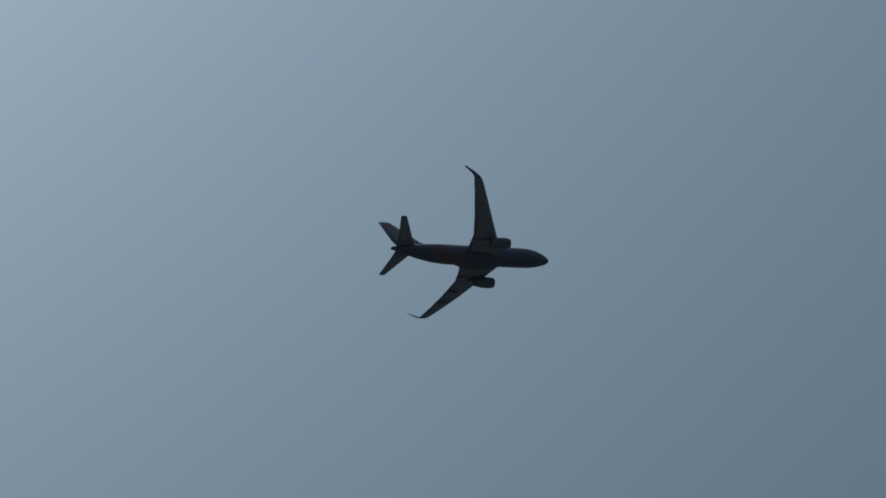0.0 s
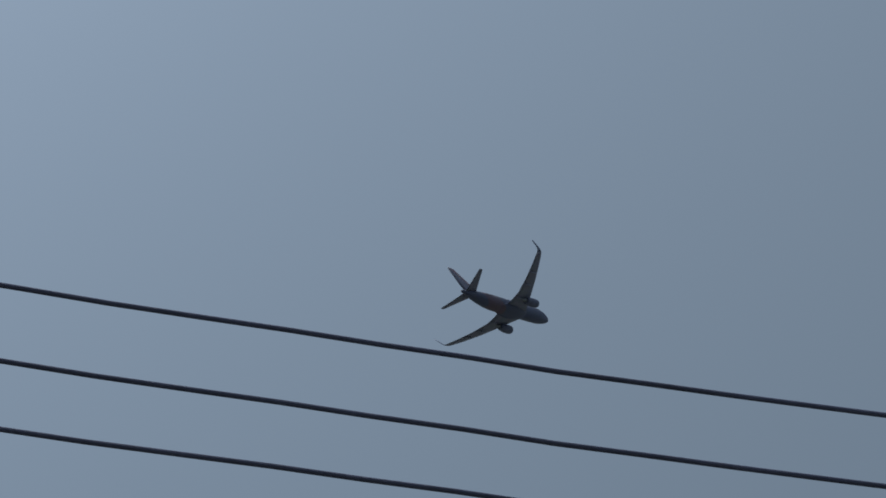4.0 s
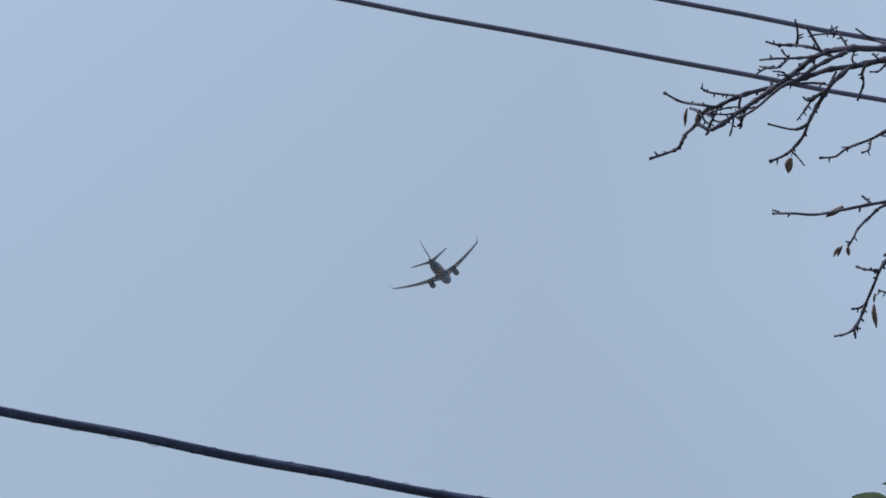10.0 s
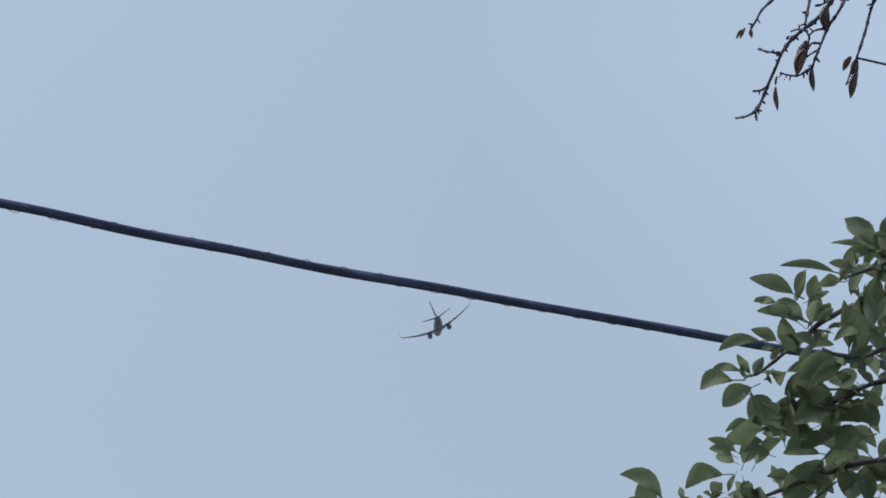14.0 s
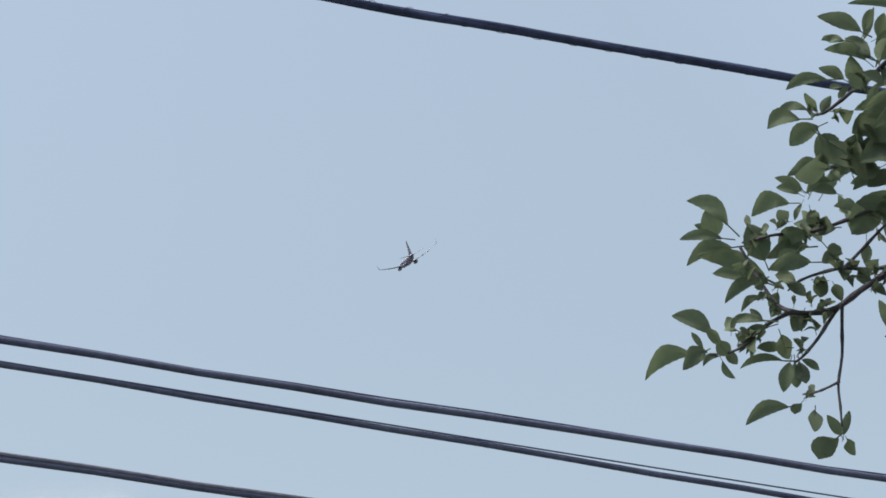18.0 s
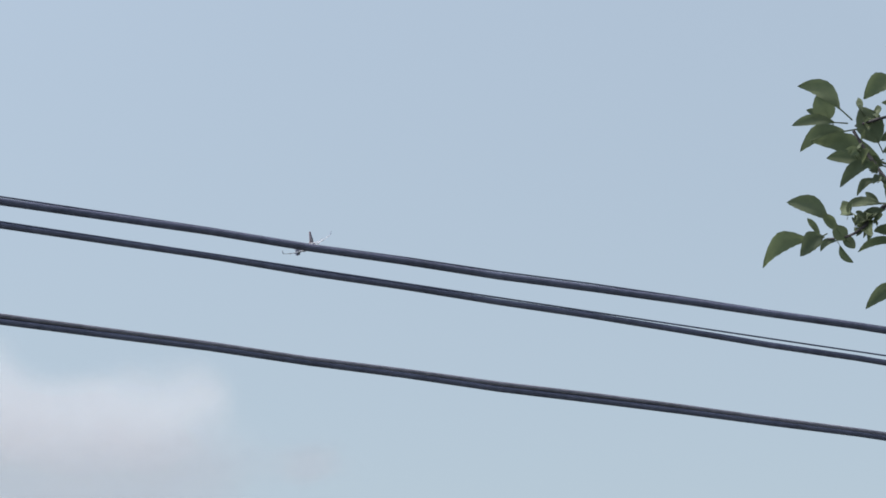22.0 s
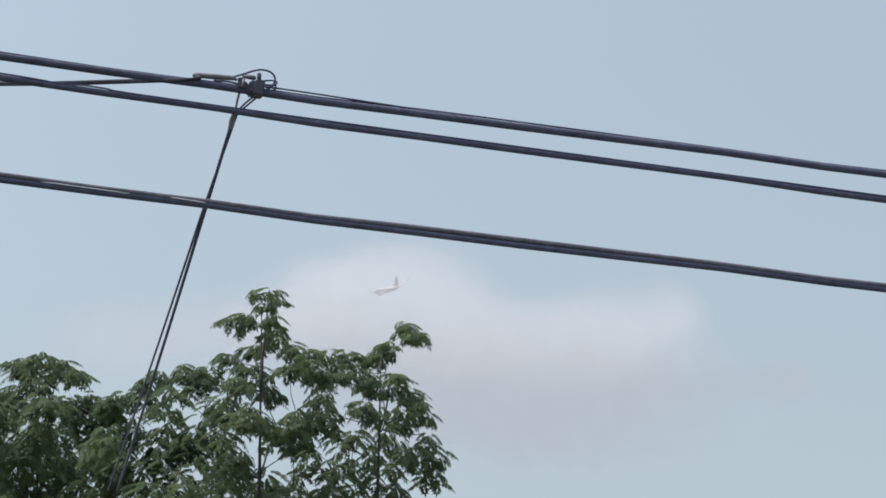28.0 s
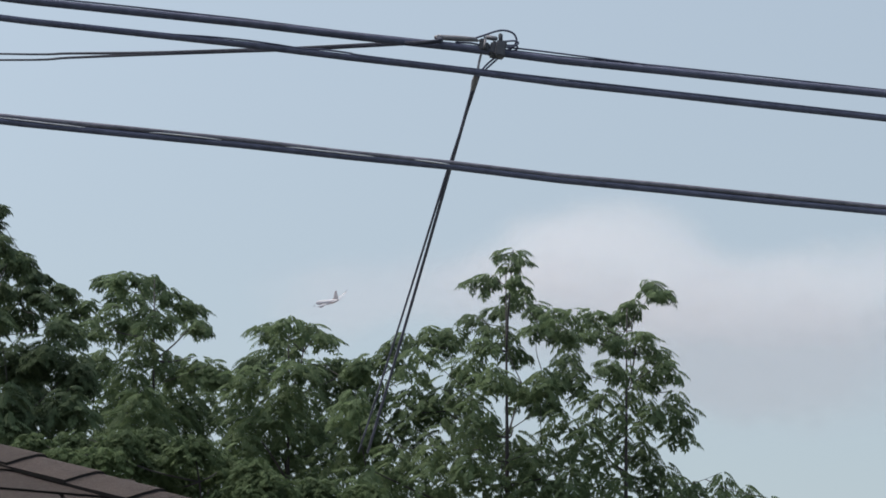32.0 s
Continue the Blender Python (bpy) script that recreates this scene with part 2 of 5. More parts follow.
# poles at both ends of the span
for s in (POLE_A, POLE_B):
    top = max(height(c, s) for c in WIRES) + 0.7
    p = base("utility_pole", on_line(s, 0, LINE_D + 0.25), "weathered brown wooden utility pole carrying cables", "utility pole", "utility poles")
    part("shaft", tube(bmesh.new(), [(0, 0, -0.5), (0, 0, 3), (0, 0, top)], [0.17, 0.155, 0.11], 14), POLE, p)
    for c in WIRES:
        z = height(c, s)
        part("bracket", tube(bmesh.new(), [-ACROSS * 0.27 + Vector((0, 0, z - 0.02)), Vector((0, 0, z - 0.06))], 0.025, 8), STRAND, p, "steel bracket")

# ---- the joint on the upper telephone cable ----
J = on_line(1.667, 5.835)
joint = base("cable_terminal", J, "small dark grey cable terminal clamped on a telephone cable", "cable terminal")


def jp(s, z, d=0.0):
    return on_line(1.667 + s, 5.835 + z, LINE_D + d) - J


def slab(bm, a, b, size, bevel=0.006):
    """A bevelled box whose middle runs from a to b."""
    a, b = Vector(a), Vector(b)
    m = Matrix.Translation((a + b) / 2) @ (b - a).to_track_quat("X", "Z").to_matrix().to_4x4() @ Matrix.Diagonal(((b - a).length, size[0], size[1], 1))
    g = bmesh.ops.create_cube(bm, size=1, matrix=m)
    bmesh.ops.bevel(bm, geom=[e for e in bm.edges if e.verts[0] in g["verts"]], offset=bevel, segments=2, affect="EDGES")
    return bm


part("body", slab(bmesh.new(), jp(-0.006, -0.006), jp(0.060, -0.014), (0.075, 0.066), 0.008), GREY_BOX, joint, smooth=False)
part("clamp", slab(bmesh.new(), jp(0.018, -0.012, -0.03), jp(0.064, -0.018, -0.03), (0.07, 0.076), 0.005), GREY_BOX, joint, "black clamp", smooth=False)
part("bolt", tube(bmesh.new(), [jp(0.046, 0.03), jp(0.044, 0.068), jp(0.04, 0.074)], [0.009, 0.011, 0.004], 8), GREY_BOX, joint)
part("bracket", slab(bmesh.new(), jp(-0.058, 0.004), jp(-0.010, -0.002), (0.05, 0.040), 0.006), GREY_BOX, joint, "thin grey bracket", smooth=False)
part("bracket", slab(bmesh.new(), jp(-0.056, 0.036, 0.01), jp(-0.030, 0.030, 0.01), (0.03, 0.022), 0.006), GREY_BOX, joint, "thin grey bracket", smooth=False)
part("screw", tube(bmesh.new(), [jp(-0.036, -0.012, -0.03), jp(-0.030, 0.03, -0.03)], 0.006, 8), TAPE, joint, "pale steel screw")
part("jumper_wire", tube(bmesh.new(), bend([jp(-0.17, 0.016), jp(-0.10, 0.018), jp(-0.04, 0.010), jp(0.02, 0.012)], 4), 0.0045, 6), CABLE, joint)
part("jumper_wire", tube(bmesh.new(), bend([jp(0.05, 0.0, -0.02), jp(0.10, 0.006, -0.02), jp(0.128, 0.026, -0.02), jp(0.108, 0.036, -0.02), jp(0.06, 0.030, -0.02)], 4), 0.0045, 6), CABLE, joint)
part("knot", tube(bmesh.new(), bend([jp(-0.075, -0.125), jp(-0.06, -0.138), jp(-0.045, -0.132), jp(-0.058, -0.12)], 4), 0.007, 6), CABLE, joint, "black knotted tie")
part("bolt", tube(bmesh.new(), [jp(-0.03, 0.03), jp(-0.032, 0.055)], [0.007, 0.004], 8), GREY_BOX, joint)
part("cover", slab(bmesh.new(), jp(-0.026, 0.052), jp(0.03, 0.046), (0.02, 0.02), 0.004), TAPE, joint, "pale cracked cover")
part("wire_loop", tube(bmesh.new(), bend([jp(-0.079, 0.042), jp(-0.03, 0.062), jp(0.03, 0.086), jp(0.07, 0.09), jp(0.105, 0.078), jp(0.121, 0.05), jp(0.112, 0.02), jp(0.085, -0.004), jp(0.05, -0.01)], 5), 0.0048, 6), CABLE, joint, "black wire loop")
part("wire_loop", tube(bmesh.new(), bend([jp(0.05, 0.02), jp(0.09, 0.018), jp(0.12, 0.02), jp(0.125, 0.004), jp(0.10, -0.012), jp(0.06, -0.018)], 5), 0.0048, 6), CABLE, joint, "black wire loop")
part("tail_wire", tube(bmesh.new(), bend([jp(0.08, 0.002), jp(0.13, 0.006), jp(0.4, -0.010), jp(0.82, -0.038), jp(1.5, -0.080), jp(2.4, -0.12)], 4), 0.0042, 6), CABLE, joint)
part("sleeve", tube(bmesh.new(), [jp(-0.27, 0.034), jp(-0.25, 0.036), jp(-0.16, 0.036), jp(-0.08, 0.037), jp(-0.06, 0.03)], [0.008, 0.013, 0.014, 0.011, 0.006], 10), TAPE, joint, "grey taped sleeve")
part("tie", tube(bmesh.new(), bend([jp(-0.045, -0.03), jp(-0.055, -0.08), jp(-0.06, -0.13)], 3), 0.006, 6), TAPE, joint, "frayed grey tie")
part("tie", tube(bmesh.new(), bend([jp(0.03, -0.04), jp(-0.01, -0.075), jp(-0.055, -0.13)], 3), 0.0048, 6), CABLE, joint)
part("tie", tube(bmesh.new(), bend([jp(0.05, -0.035), jp(0.005, -0.08), jp(-0.05, -0.135)], 3), 0.0048, 6), CABLE, joint)

# the drop wires from the joint to the houses behind the trees
top = on_line(1.605, 5.705)
drop = base("drop_wire", top, "black double drop wire slanting down from the joint behind trees", "wire")
low, low2 = spot(-1.27, 9.2, 20.5), spot(-1.44, 9.2, 20.5)
for name, e, off in (("wire", low, 0.0), ("wire", low2, 0.012)):
    pts = []
    for i in range(25):
        t = i / 24
        p = top.lerp(e, t)
        p.z -= 0.02 * 4 * t * (1 - t)
        sep = max(0.0, 1 - t * 5)
        pts.append(p - top + ALONG * (off * sep))
    part(name, tube(bmesh.new(), pts, 0.0085 if off == 0 else 0.0062, 6), CABLE, drop)
part("wedge_clamp", tube(bmesh.new(), [(0, 0, 0.0), low.lerp(top, 0.985) - top, low.lerp(top, 0.965) - top], [0.012, 0.016, 0.008], 8), TAPE, drop, "grey wedge clamp")
far = base("drop_wire", on_line(1.42, 5.868), "black double drop wire running from the joint to one side", "wire")
for lower in (0, 1):
    # the two lie together as far as the second telephone cable, and part beyond it
    ends = [on_line(1.42, 5.868 - 0.003 * lower), spot(-0.3, 16.80, 14.55), spot(-1.56, 16.70 - 0.02 * lower, 14.85), spot(-2.97, 16.57 - 0.02 * lower, 15.2), spot(-4.15, 16.475 - 0.02 * lower, 15.6), spot(-5.7, 16.345 - 0.03 * lower, 16.1),
            spot(-7.24, 16.234 - 0.078 * lower, 16.9), spot(-8.55, 16.135 - 0.113 * lower, 17.6), spot(-14, 15.8 - 0.2 * lower, 20.5), spot(-24, 15.2 - 0.3 * lower, 26)]
    course_ = [p - far.location for p in bend(ends, 5)]
    part("wire", tube(bmesh.new(), course_, [0.0095 - 0.003 * min(1, max(0, (i - 22) / 12)) + 0.004 * max(0, 1 - i / 7) for i in range(len(course_))], 6), DROP, far)

# ---- the airliner ----
def paint(name, rows, rough=0.5, upper=None, above_=0.1):
    """Airliner paint in slanting bands along the body: rows of (from x, colour), nose to tail falling; upper: a paler
    colour for the faces that look up, standing in for haze and daylight on them.
    """
    m = bpy.data.materials.new(name)
    m.use_nodes = True
    t = m.node_tree
    b = t.nodes["Principled BSDF"]
    b.inputs["Roughness"].default_value = rough
    co, sep = t.nodes.new("ShaderNodeTexCoord"), t.nodes.new("ShaderNodeSeparateXYZ")
    t.links.new(co.outputs["Object"], sep.inputs["Vector"])
    lean = t.nodes.new("ShaderNodeMath")
    lean.operation = "MULTIPLY_ADD"
    lean.inputs[1].default_value = 0.9
    t.links.new(sep.outputs["Z"], lean.inputs[0])
    t.links.new(sep.outputs["X"], lean.inputs[2])
    noise_ = t.nodes.new("ShaderNodeTexNoise")
    noise_.inputs["Scale"].default_value, noise_.inputs["Detail"].default_value = 0.9, 6
    t.links.new(co.outputs["Object"], noise_.inputs["Vector"])
    colour = None
    for x, c in rows:
        mix = t.nodes.new("ShaderNodeMix")
        mix.data_type = "RGBA"
        mix.inputs["B"].default_value = (*c, 1)
        if colour is None:
            mix.inputs["A"].default_value = (*c, 1)
        else:
            step = t.nodes.new("ShaderNodeMath")
            step.operation = "LESS_THAN"
            step.inputs[1].default_value = x
            t.links.new(lean.outputs[0], step.inputs[0])
            t.links.new(step.outputs[0], mix.inputs["Factor"])
            t.links.new(colour, mix.inputs["A"])
        colour = mix.outputs["Result"]
    # faces that look up are coloured paler, in place of haze and daylight
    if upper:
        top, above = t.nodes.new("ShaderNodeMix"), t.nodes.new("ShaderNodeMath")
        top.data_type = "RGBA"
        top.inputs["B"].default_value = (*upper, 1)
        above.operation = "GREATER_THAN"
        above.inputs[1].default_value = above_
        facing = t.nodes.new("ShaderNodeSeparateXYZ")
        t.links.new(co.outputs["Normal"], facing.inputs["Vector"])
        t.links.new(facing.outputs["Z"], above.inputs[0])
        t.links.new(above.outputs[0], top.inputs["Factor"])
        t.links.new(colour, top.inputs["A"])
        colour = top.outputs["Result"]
    dirt = t.nodes.new("ShaderNodeMix")
    dirt.data_type, dirt.blend_type = "RGBA", "MULTIPLY"
    dirt.inputs["Factor"].default_value = 0.35
    t.links.new(colour, dirt.inputs["A"])
    t.links.new(noise_.outputs["Color"], dirt.inputs["B"])
    t.links.new(dirt.outputs["Result"], b.inputs["Base Color"])
    return m


BLUE, RED, ORANGE = (0.066, 0.078, 0.150), (0.112, 0.072, 0.112), (0.118, 0.078, 0.108)
# hull and wings: daylight and haze coloured into the tops, shade into the undersides
HULL = paint("blue_hull_lit_top", [(99, BLUE), (-4.4, ORANGE), (-5.0, RED), (-9.9, BLUE)], upper=(0.26, 0.275, 0.32), above_=0.42)
FINPAINT = paint("striped_fin_paint", [(99, (0.12, 0.12, 0.18)), (-4.6, (0.16, 0.10, 0.13)), (-8.4, (0.12, 0.12, 0.18))])
GREYWING = paint("grey_wing_lit_top", [(99, (0.185, 0.190, 0.270))], 0.5, upper=(0.23, 0.24, 0.28))
ENGINE = material("blue_grey_nacelle", (0.085, 0.095, 0.165), 0.5, grain=1.5, vary=0.3)
METAL = material("bare_leading_edge", (0.20, 0.21, 0.23), 0.5, 0.6, grain=1, vary=0.15)
DARK = material("dark_opening", (0.015, 0.015, 0.017), 0.7, grain=2, vary=0.3)
GLASS = material("dark_window_glass", (0.01, 0.012, 0.015), 0.08, grain=2, vary=0.2)


def foil(p, chord, thick, side):
    """A closed wing section: p is the leading edge, chord runs aft, thickness along side."""
    side = Vector(side)
    prof = ((0, 0), (0.04, 0.35), (0.2, 0.62), (0.45, 0.55), (0.75, 0.25), (1, 0.02), (0.75, -0.12), (0.45, -0.32), (0.2, -0.38), (0.04, -0.25))
    return [Vector(p) + Vector((-a * chord, 0, 0)) + side * (b * thick) for a, b in prof]


airliner = base("airliner", (0, 0, 0), "twin-engine passenger jet, dark blue with a red band, banking", "airplane")
bm = bmesh.new()
hull = [(16.2, 0.06, 0.06, -0.62), (15.95, 0.42, 0.40, -0.58), (15.4, 0.84, 0.80, -0.48), (14.5, 1.24, 1.22, -0.32), (13.2, 1.60, 1.66, -0.14), (11.6, 1.82, 1.94, -0.03), (9.5, 1.88, 2.0, 0),
        (4, 1.88, 2.0, 0), (-2, 1.88, 2.0, 0), (-6, 1.88, 1.98, 0.02), (-8.5, 1.76, 1.80, 0.16), (-11, 1.46, 1.48, 0.46), (-13.3, 1.05, 1.08, 0.76), (-15.2, 0.62, 0.68, 0.98), (-16.3, 0.34, 0.40, 1.08), (-16.7, 0.2, 0.24, 1.1)]
rings(bm, [[(x, math.cos(k * math.pi / 12) * w, z + math.sin(k * math.pi / 12) * h) for k in range(24)] for x, w, h, z in hull])
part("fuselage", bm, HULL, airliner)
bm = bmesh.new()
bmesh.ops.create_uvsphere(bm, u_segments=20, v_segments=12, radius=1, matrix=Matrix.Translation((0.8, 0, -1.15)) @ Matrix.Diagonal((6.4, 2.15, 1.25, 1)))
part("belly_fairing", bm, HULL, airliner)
bm = bmesh.new()
rings(bm, [[(15.0 - 0.75 * h, y, 0.22 + 0.55 * h) for y in (-0.62, -0.2, 0.2, 0.62)] + [(14.75 - 0.75 * h, y, 0.22 + 0.55 * h) for y in (0.62, 0.2, -0.2, -0.62)] for h in (0, 1)])
part("cockpit_window", bm, GLASS, airliner, smooth=False)
for side in (1, -1):
    bm = bmesh.new()
    stations = [(1.2, 5.5, 8.2, -1.35, 1.1), (3.4, 4.2, 6.4, -1.12, 0.85), (5.7, 2.9, 4.9, -0.86, 0.6), (10, 0.55, 3.6, -0.2, 0.42), (14, -1.55, 2.55, 0.75, 0.28), (16.6, -2.95, 1.85, 1.5, 0.2), (17.1, -3.3, 1.6, 1.68, 0.16)]
    rings(bm, [foil((x, side * y, z), c, t, (0, -side * 0.1, 0.99)) for y, x, c, z, t in stations])
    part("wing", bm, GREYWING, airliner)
    bm = bmesh.new()
    rings(bm, [foil((x, side * y, z), c, t, (0, -side * b, a)) for y, x, c, z, t, a, b in ((17.1, -3.3, 1.6, 1.68, 0.16, 0.98, 0.2), (17.5, -3.75, 1.3, 2.0, 0.12, 0.6, 0.8), (17.75, -4.4, 1.1, 2.7, 0.1, 0.15, 0.99), (18.1, -5.95, 0.6, 4.05, 0.06, 0.1, 0.99))])
    part("winglet", bm, ENGINE, airliner, "upswept blue winglet")
    for y, x, z in ((4.6, -2.2, -1.3), (8.6, -2.6, -0.7), (11.9, -3.5, 0.05)):
        bm = bmesh.new()
        tube(bm, [(x + 2.6, side * y, z), (x + 1.8, side * y, z - 0.05), (x + 0.6, side * y, z - 0.02), (x - 0.25, side * y, z + 0.12)], [0.04, 0.24, 0.22, 0.05], 10)
        part("flap_fairing", bm, GREYWING, airliner)
    bm = bmesh.new()
    y0, z0 = side * 4.83, -1.95
    tube(bm, [(5.35, y0, z0), (5.4, y0, z0), (5.1, y0, z0), (4.3, y0, z0), (2.9, y0, z0 + 0.02), (1.6, y0, z0 + 0.08), (1.3, y0, z0 + 0.1)], [0.86, 0.92, 1.03, 1.10, 1.06, 0.86, 0.78], 20)
    eng = part("engine", bm, ENGINE, airliner)
    part("exhaust_cone", tube(bmesh.new(), [(1.4, y0, z0 + 0.1), (0.6, y0, z0 + 0.14), (-0.2, y0, z0 + 0.2)], [0.5, 0.4, 0.08], 14), METAL, eng)
    part("intake", tube(bmesh.new(), [(5.42, y0, z0), (5.44, y0, z0)], [0.76, 0.74], 18), DARK, eng)
    part("intake_lip", tube(bmesh.new(), [(5.3, y0, z0), (5.45, y0, z0), (5.47, y0, z0)], [0.97, 0.9, 0.8], 20), METAL, eng)
    bm = bmesh.new()
    rings(bm, [foil((x, y0 + dy, z), c, 0.35, (0, 1, 0)) for x, z, c, dy in ((4.2, -1.1, 4.2, 0), (3.5, -0.7, 3.9, 0))])
    part("pylon", bm, ENGINE, eng)
    bm = bmesh.new()
    rings(bm, [foil((x, side * y, z), c, t, (0, -side * 0.12, 0.99)) for y, x, c, z, t in ((0.3, -11.7, 3.9, 0.95, 0.42), (2.5, -13.0, 2.9, 1.22, 0.28), (7.0, -15.4, 1.25, 1.85, 0.12), (7.2, -15.6, 0.95, 1.88, 0.07))])
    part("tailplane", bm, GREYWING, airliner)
bm = bmesh.new()
rings(bm, [foil((x, 0, z), c, t, (0, 1, 0)) for x, z, c, t in ((-5.6, 1.75, 9.6, 0.3), (-8.6, 2.5, 6.9, 0.5), (-9.9, 3.3, 5.9, 0.48), (-14.3, 8.75, 2.5, 0.24), (-14.8, 9.0, 1.9, 0.12))])
part("fin", bm, FINPAINT, airliner)
for i in range(34):
    for side in (1, -1):
        x = 11.2 - i * 0.62
        a = 0.22
        bm = bmesh.new()
        slab(bm, (x - 0.13, side * 1.80, 0.45), (x + 0.13, side * 1.80, 0.45), (0.03, 0.34), 0.01)
        if i == 0 and side == 1:
            pane = part("cabin_window", bm, GLASS, airliner)
        else:
            bm.free()
            o = new("cabin_window", pane.data)
            o.parent = airliner
            o.location = (-(i * 0.62), 0 if side == 1 else -2 * 1.80, 0)


# ---- a fair-weather cloud, in billowing masses with thinning edges ----
def cloud_material(name, thick, bright, colour):
    m = bpy.data.materials.new(name)
    m.use_nodes = True
    t = m.node_tree
    t.nodes.remove(t.nodes["Principled BSDF"])
    dens = t.nodes.new("ShaderNodeAttribute")
    dens.attribute_name = "cloud_depth"
    fade = t.nodes.new("ShaderNodeMapRange")
    fade.inputs["To Min"].default_value, fade.inputs["To Max"].default_value = 0.0, thick
    t.links.new(dens.outputs["Fac"], fade.inputs["Value"])
    white, lit, body = t.nodes.new("ShaderNodeBsdfDiffuse"), t.nodes.new("ShaderNodeBsdfTranslucent"), t.nodes.new("ShaderNodeMixShader")
    white.inputs["Color"].default_value = lit.inputs["Color"].default_value = (*colour, 1)
    body.inputs["Fac"].default_value = 0.45
    t.links.new(white.outputs["BSDF"], body.inputs[1])
    t.links.new(lit.outputs["BSDF"], body.inputs[2])
    # a faint glow is added in place of sunlight scattered inside the cloud
    glow, both = t.nodes.new("ShaderNodeEmission"), t.nodes.new("ShaderNodeAddShader")
    glow.inputs["Color"].default_value, glow.inputs["Strength"].default_value = (1, 0.95, 0.97, 1), bright
    t.links.new(body.outputs["Shader"], both.inputs[0])
    t.links.new(glow.outputs["Emission"], both.inputs[1])
    clear, mix = t.nodes.new("ShaderNodeBsdfTransparent"), t.nodes.new("ShaderNodeMixShader")
    t.links.new(fade.outputs["Result"], mix.inputs["Fac"])
    t.links.new(clear.outputs["BSDF"], mix.inputs[1])
    t.links.new(both.outputs["Shader"], mix.inputs[2])
    t.links.new(mix.outputs["Shader"], t.nodes["Material Output"].inputs["Surface"])
    return m


# the base has a darker colour: the shade of the underside is put into it
CLOUD, BASE_SHADE = cloud_material("soft_white_cloud", 0.245, 0.01, (0.96, 0.92, 0.94)), cloud_material("shaded_cloud_base", 0.245, 0.0, (0.74, 0.68, 0.72))
WISP = cloud_material("thin_cloud_veil", 0.20, 0.0, (0.86, 0.81, 0.85))
CLOUD_AT = spot(5.5, 11.5, 2180)
cloud = base("cloud", CLOUD_AT, "pale grey-white cumulus cloud with soft blurred edges", "cloud")


def billow(name, lobes, far, bulge, mat):
    """A mass of cloud that swells towards the eye. lobes: azimuth, elevation, half width and half height in degrees."""
    az0, az1 = min(l[0] - 2.4 * l[2] for l in lobes), max(l[0] + 2.4 * l[2] for l in lobes)
    el0, el1 = min(l[1] - 2.4 * l[3] for l in lobes), max(l[1] + 2.4 * l[3] for l in lobes)
    nx, ny = int((az1 - az0) / 0.07), int((el1 - el0) / 0.07)
    v, f, d = [], [], []
    for j in range(ny + 1):
        for i in range(nx + 1):
            az, el = az0 + (az1 - az0) * i / nx, el0 + (el1 - el0) * j / ny
            rough = noise.fractal(Vector((az * 0.8, el * 1.1, far * 0.02)), 1.0, 2.0, 5)
            # swelling edges
            wa = 0.30 * noise.noise(Vector((az * 0.9, el * 1.2, far * 0.012))) + 0.09 * noise.noise(Vector((az * 2.3, el * 2.7, 7 + far * 0.02)))
            we = 0.24 * noise.noise(Vector((az * 0.9, el * 1.2, 3 + far * 0.012))) + 0.08 * noise.noise(Vector((az * 2.3, el * 2.7, 11 + far * 0.02)))
            q = sum(math.exp(-(((az + wa - a) / w) ** 2 + ((el + we - e) / h) ** 2) * 1.3) for a, e, w, h in lobes)
            q = 1 - math.exp(-0.95 * q * (1 + 0.22 * rough))
            edge = min(i, nx - i, j, ny - j) / 6
            q = min(1, max(0, q) / 0.95)
            d.append(q * q * (3 - 2 * q) * min(1, edge))
            v.append(spot(az, el, far - bulge * q) - CLOUD_AT)
    for j in range(ny):
        for i in range(nx):
            k = j * (nx + 1) + i
            if max(d[k], d[k + 1], d[k + nx + 1], d[k + nx + 2]) > 0.02:
                f.append((k, k + nx + 1, k + nx + 2, k + 1))
    me = mesh_of(name, v, f, mat)
    a = me.attributes.new("cloud_depth", "FLOAT", "POINT")
    a.data.foreach_set("value", d)
    o = new(name, me)
    o.parent = cloud
    return o


for k in range(3):
    billow("cloud_head", ((3.80, 13.28, 1.15, 0.72), (3.40, 13.00, 1.30, 0.60), (2.80, 13.02, 1.00, 0.66), (4.72, 13.05, 0.80, 0.60), (1.75, 12.60, 1.00, 0.50), (3.95, 12.45, 1.80, 0.70), (5.85, 12.45, 0.85, 0.55),
                          (7.10, 12.66, 0.80, 0.52), (8.15, 12.68, 0.85, 0.56), (9.05, 12.76, 0.55, 0.48), (7.70, 12.05, 1.85, 0.66), (4.6, 11.95, 1.8, 0.6)), 2195 + 13 * k, 0.4, CLOUD)
for k in range(2):
    # the darker base stands before the heads and shades their lower parts by colour
    billow("cloud_base", ((5.6, 11.65, 2.70, 1.00), (7.4, 11.20, 2.30, 0.85), (4.9, 10.90, 2.10, 0.75), (8.7, 11.45, 1.40, 0.55), (11.10, 11.60, 0.75, 0.30), (7.0, 10.40, 2.00, 0.55), (2.9, 11.80, 1.90, 0.75)), 2160 + 13 * k, 0.4, BASE_SHADE)
    billow("wisp", ((0.9, 12.35, 1.20, 0.55), (-0.1, 12.05, 1.40, 0.52), (-1.60, 11.92, 1.25, 0.55), (2.2, 12.50, 1.40, 0.60)), 2115 + 13 * k, 0.4, WISP)


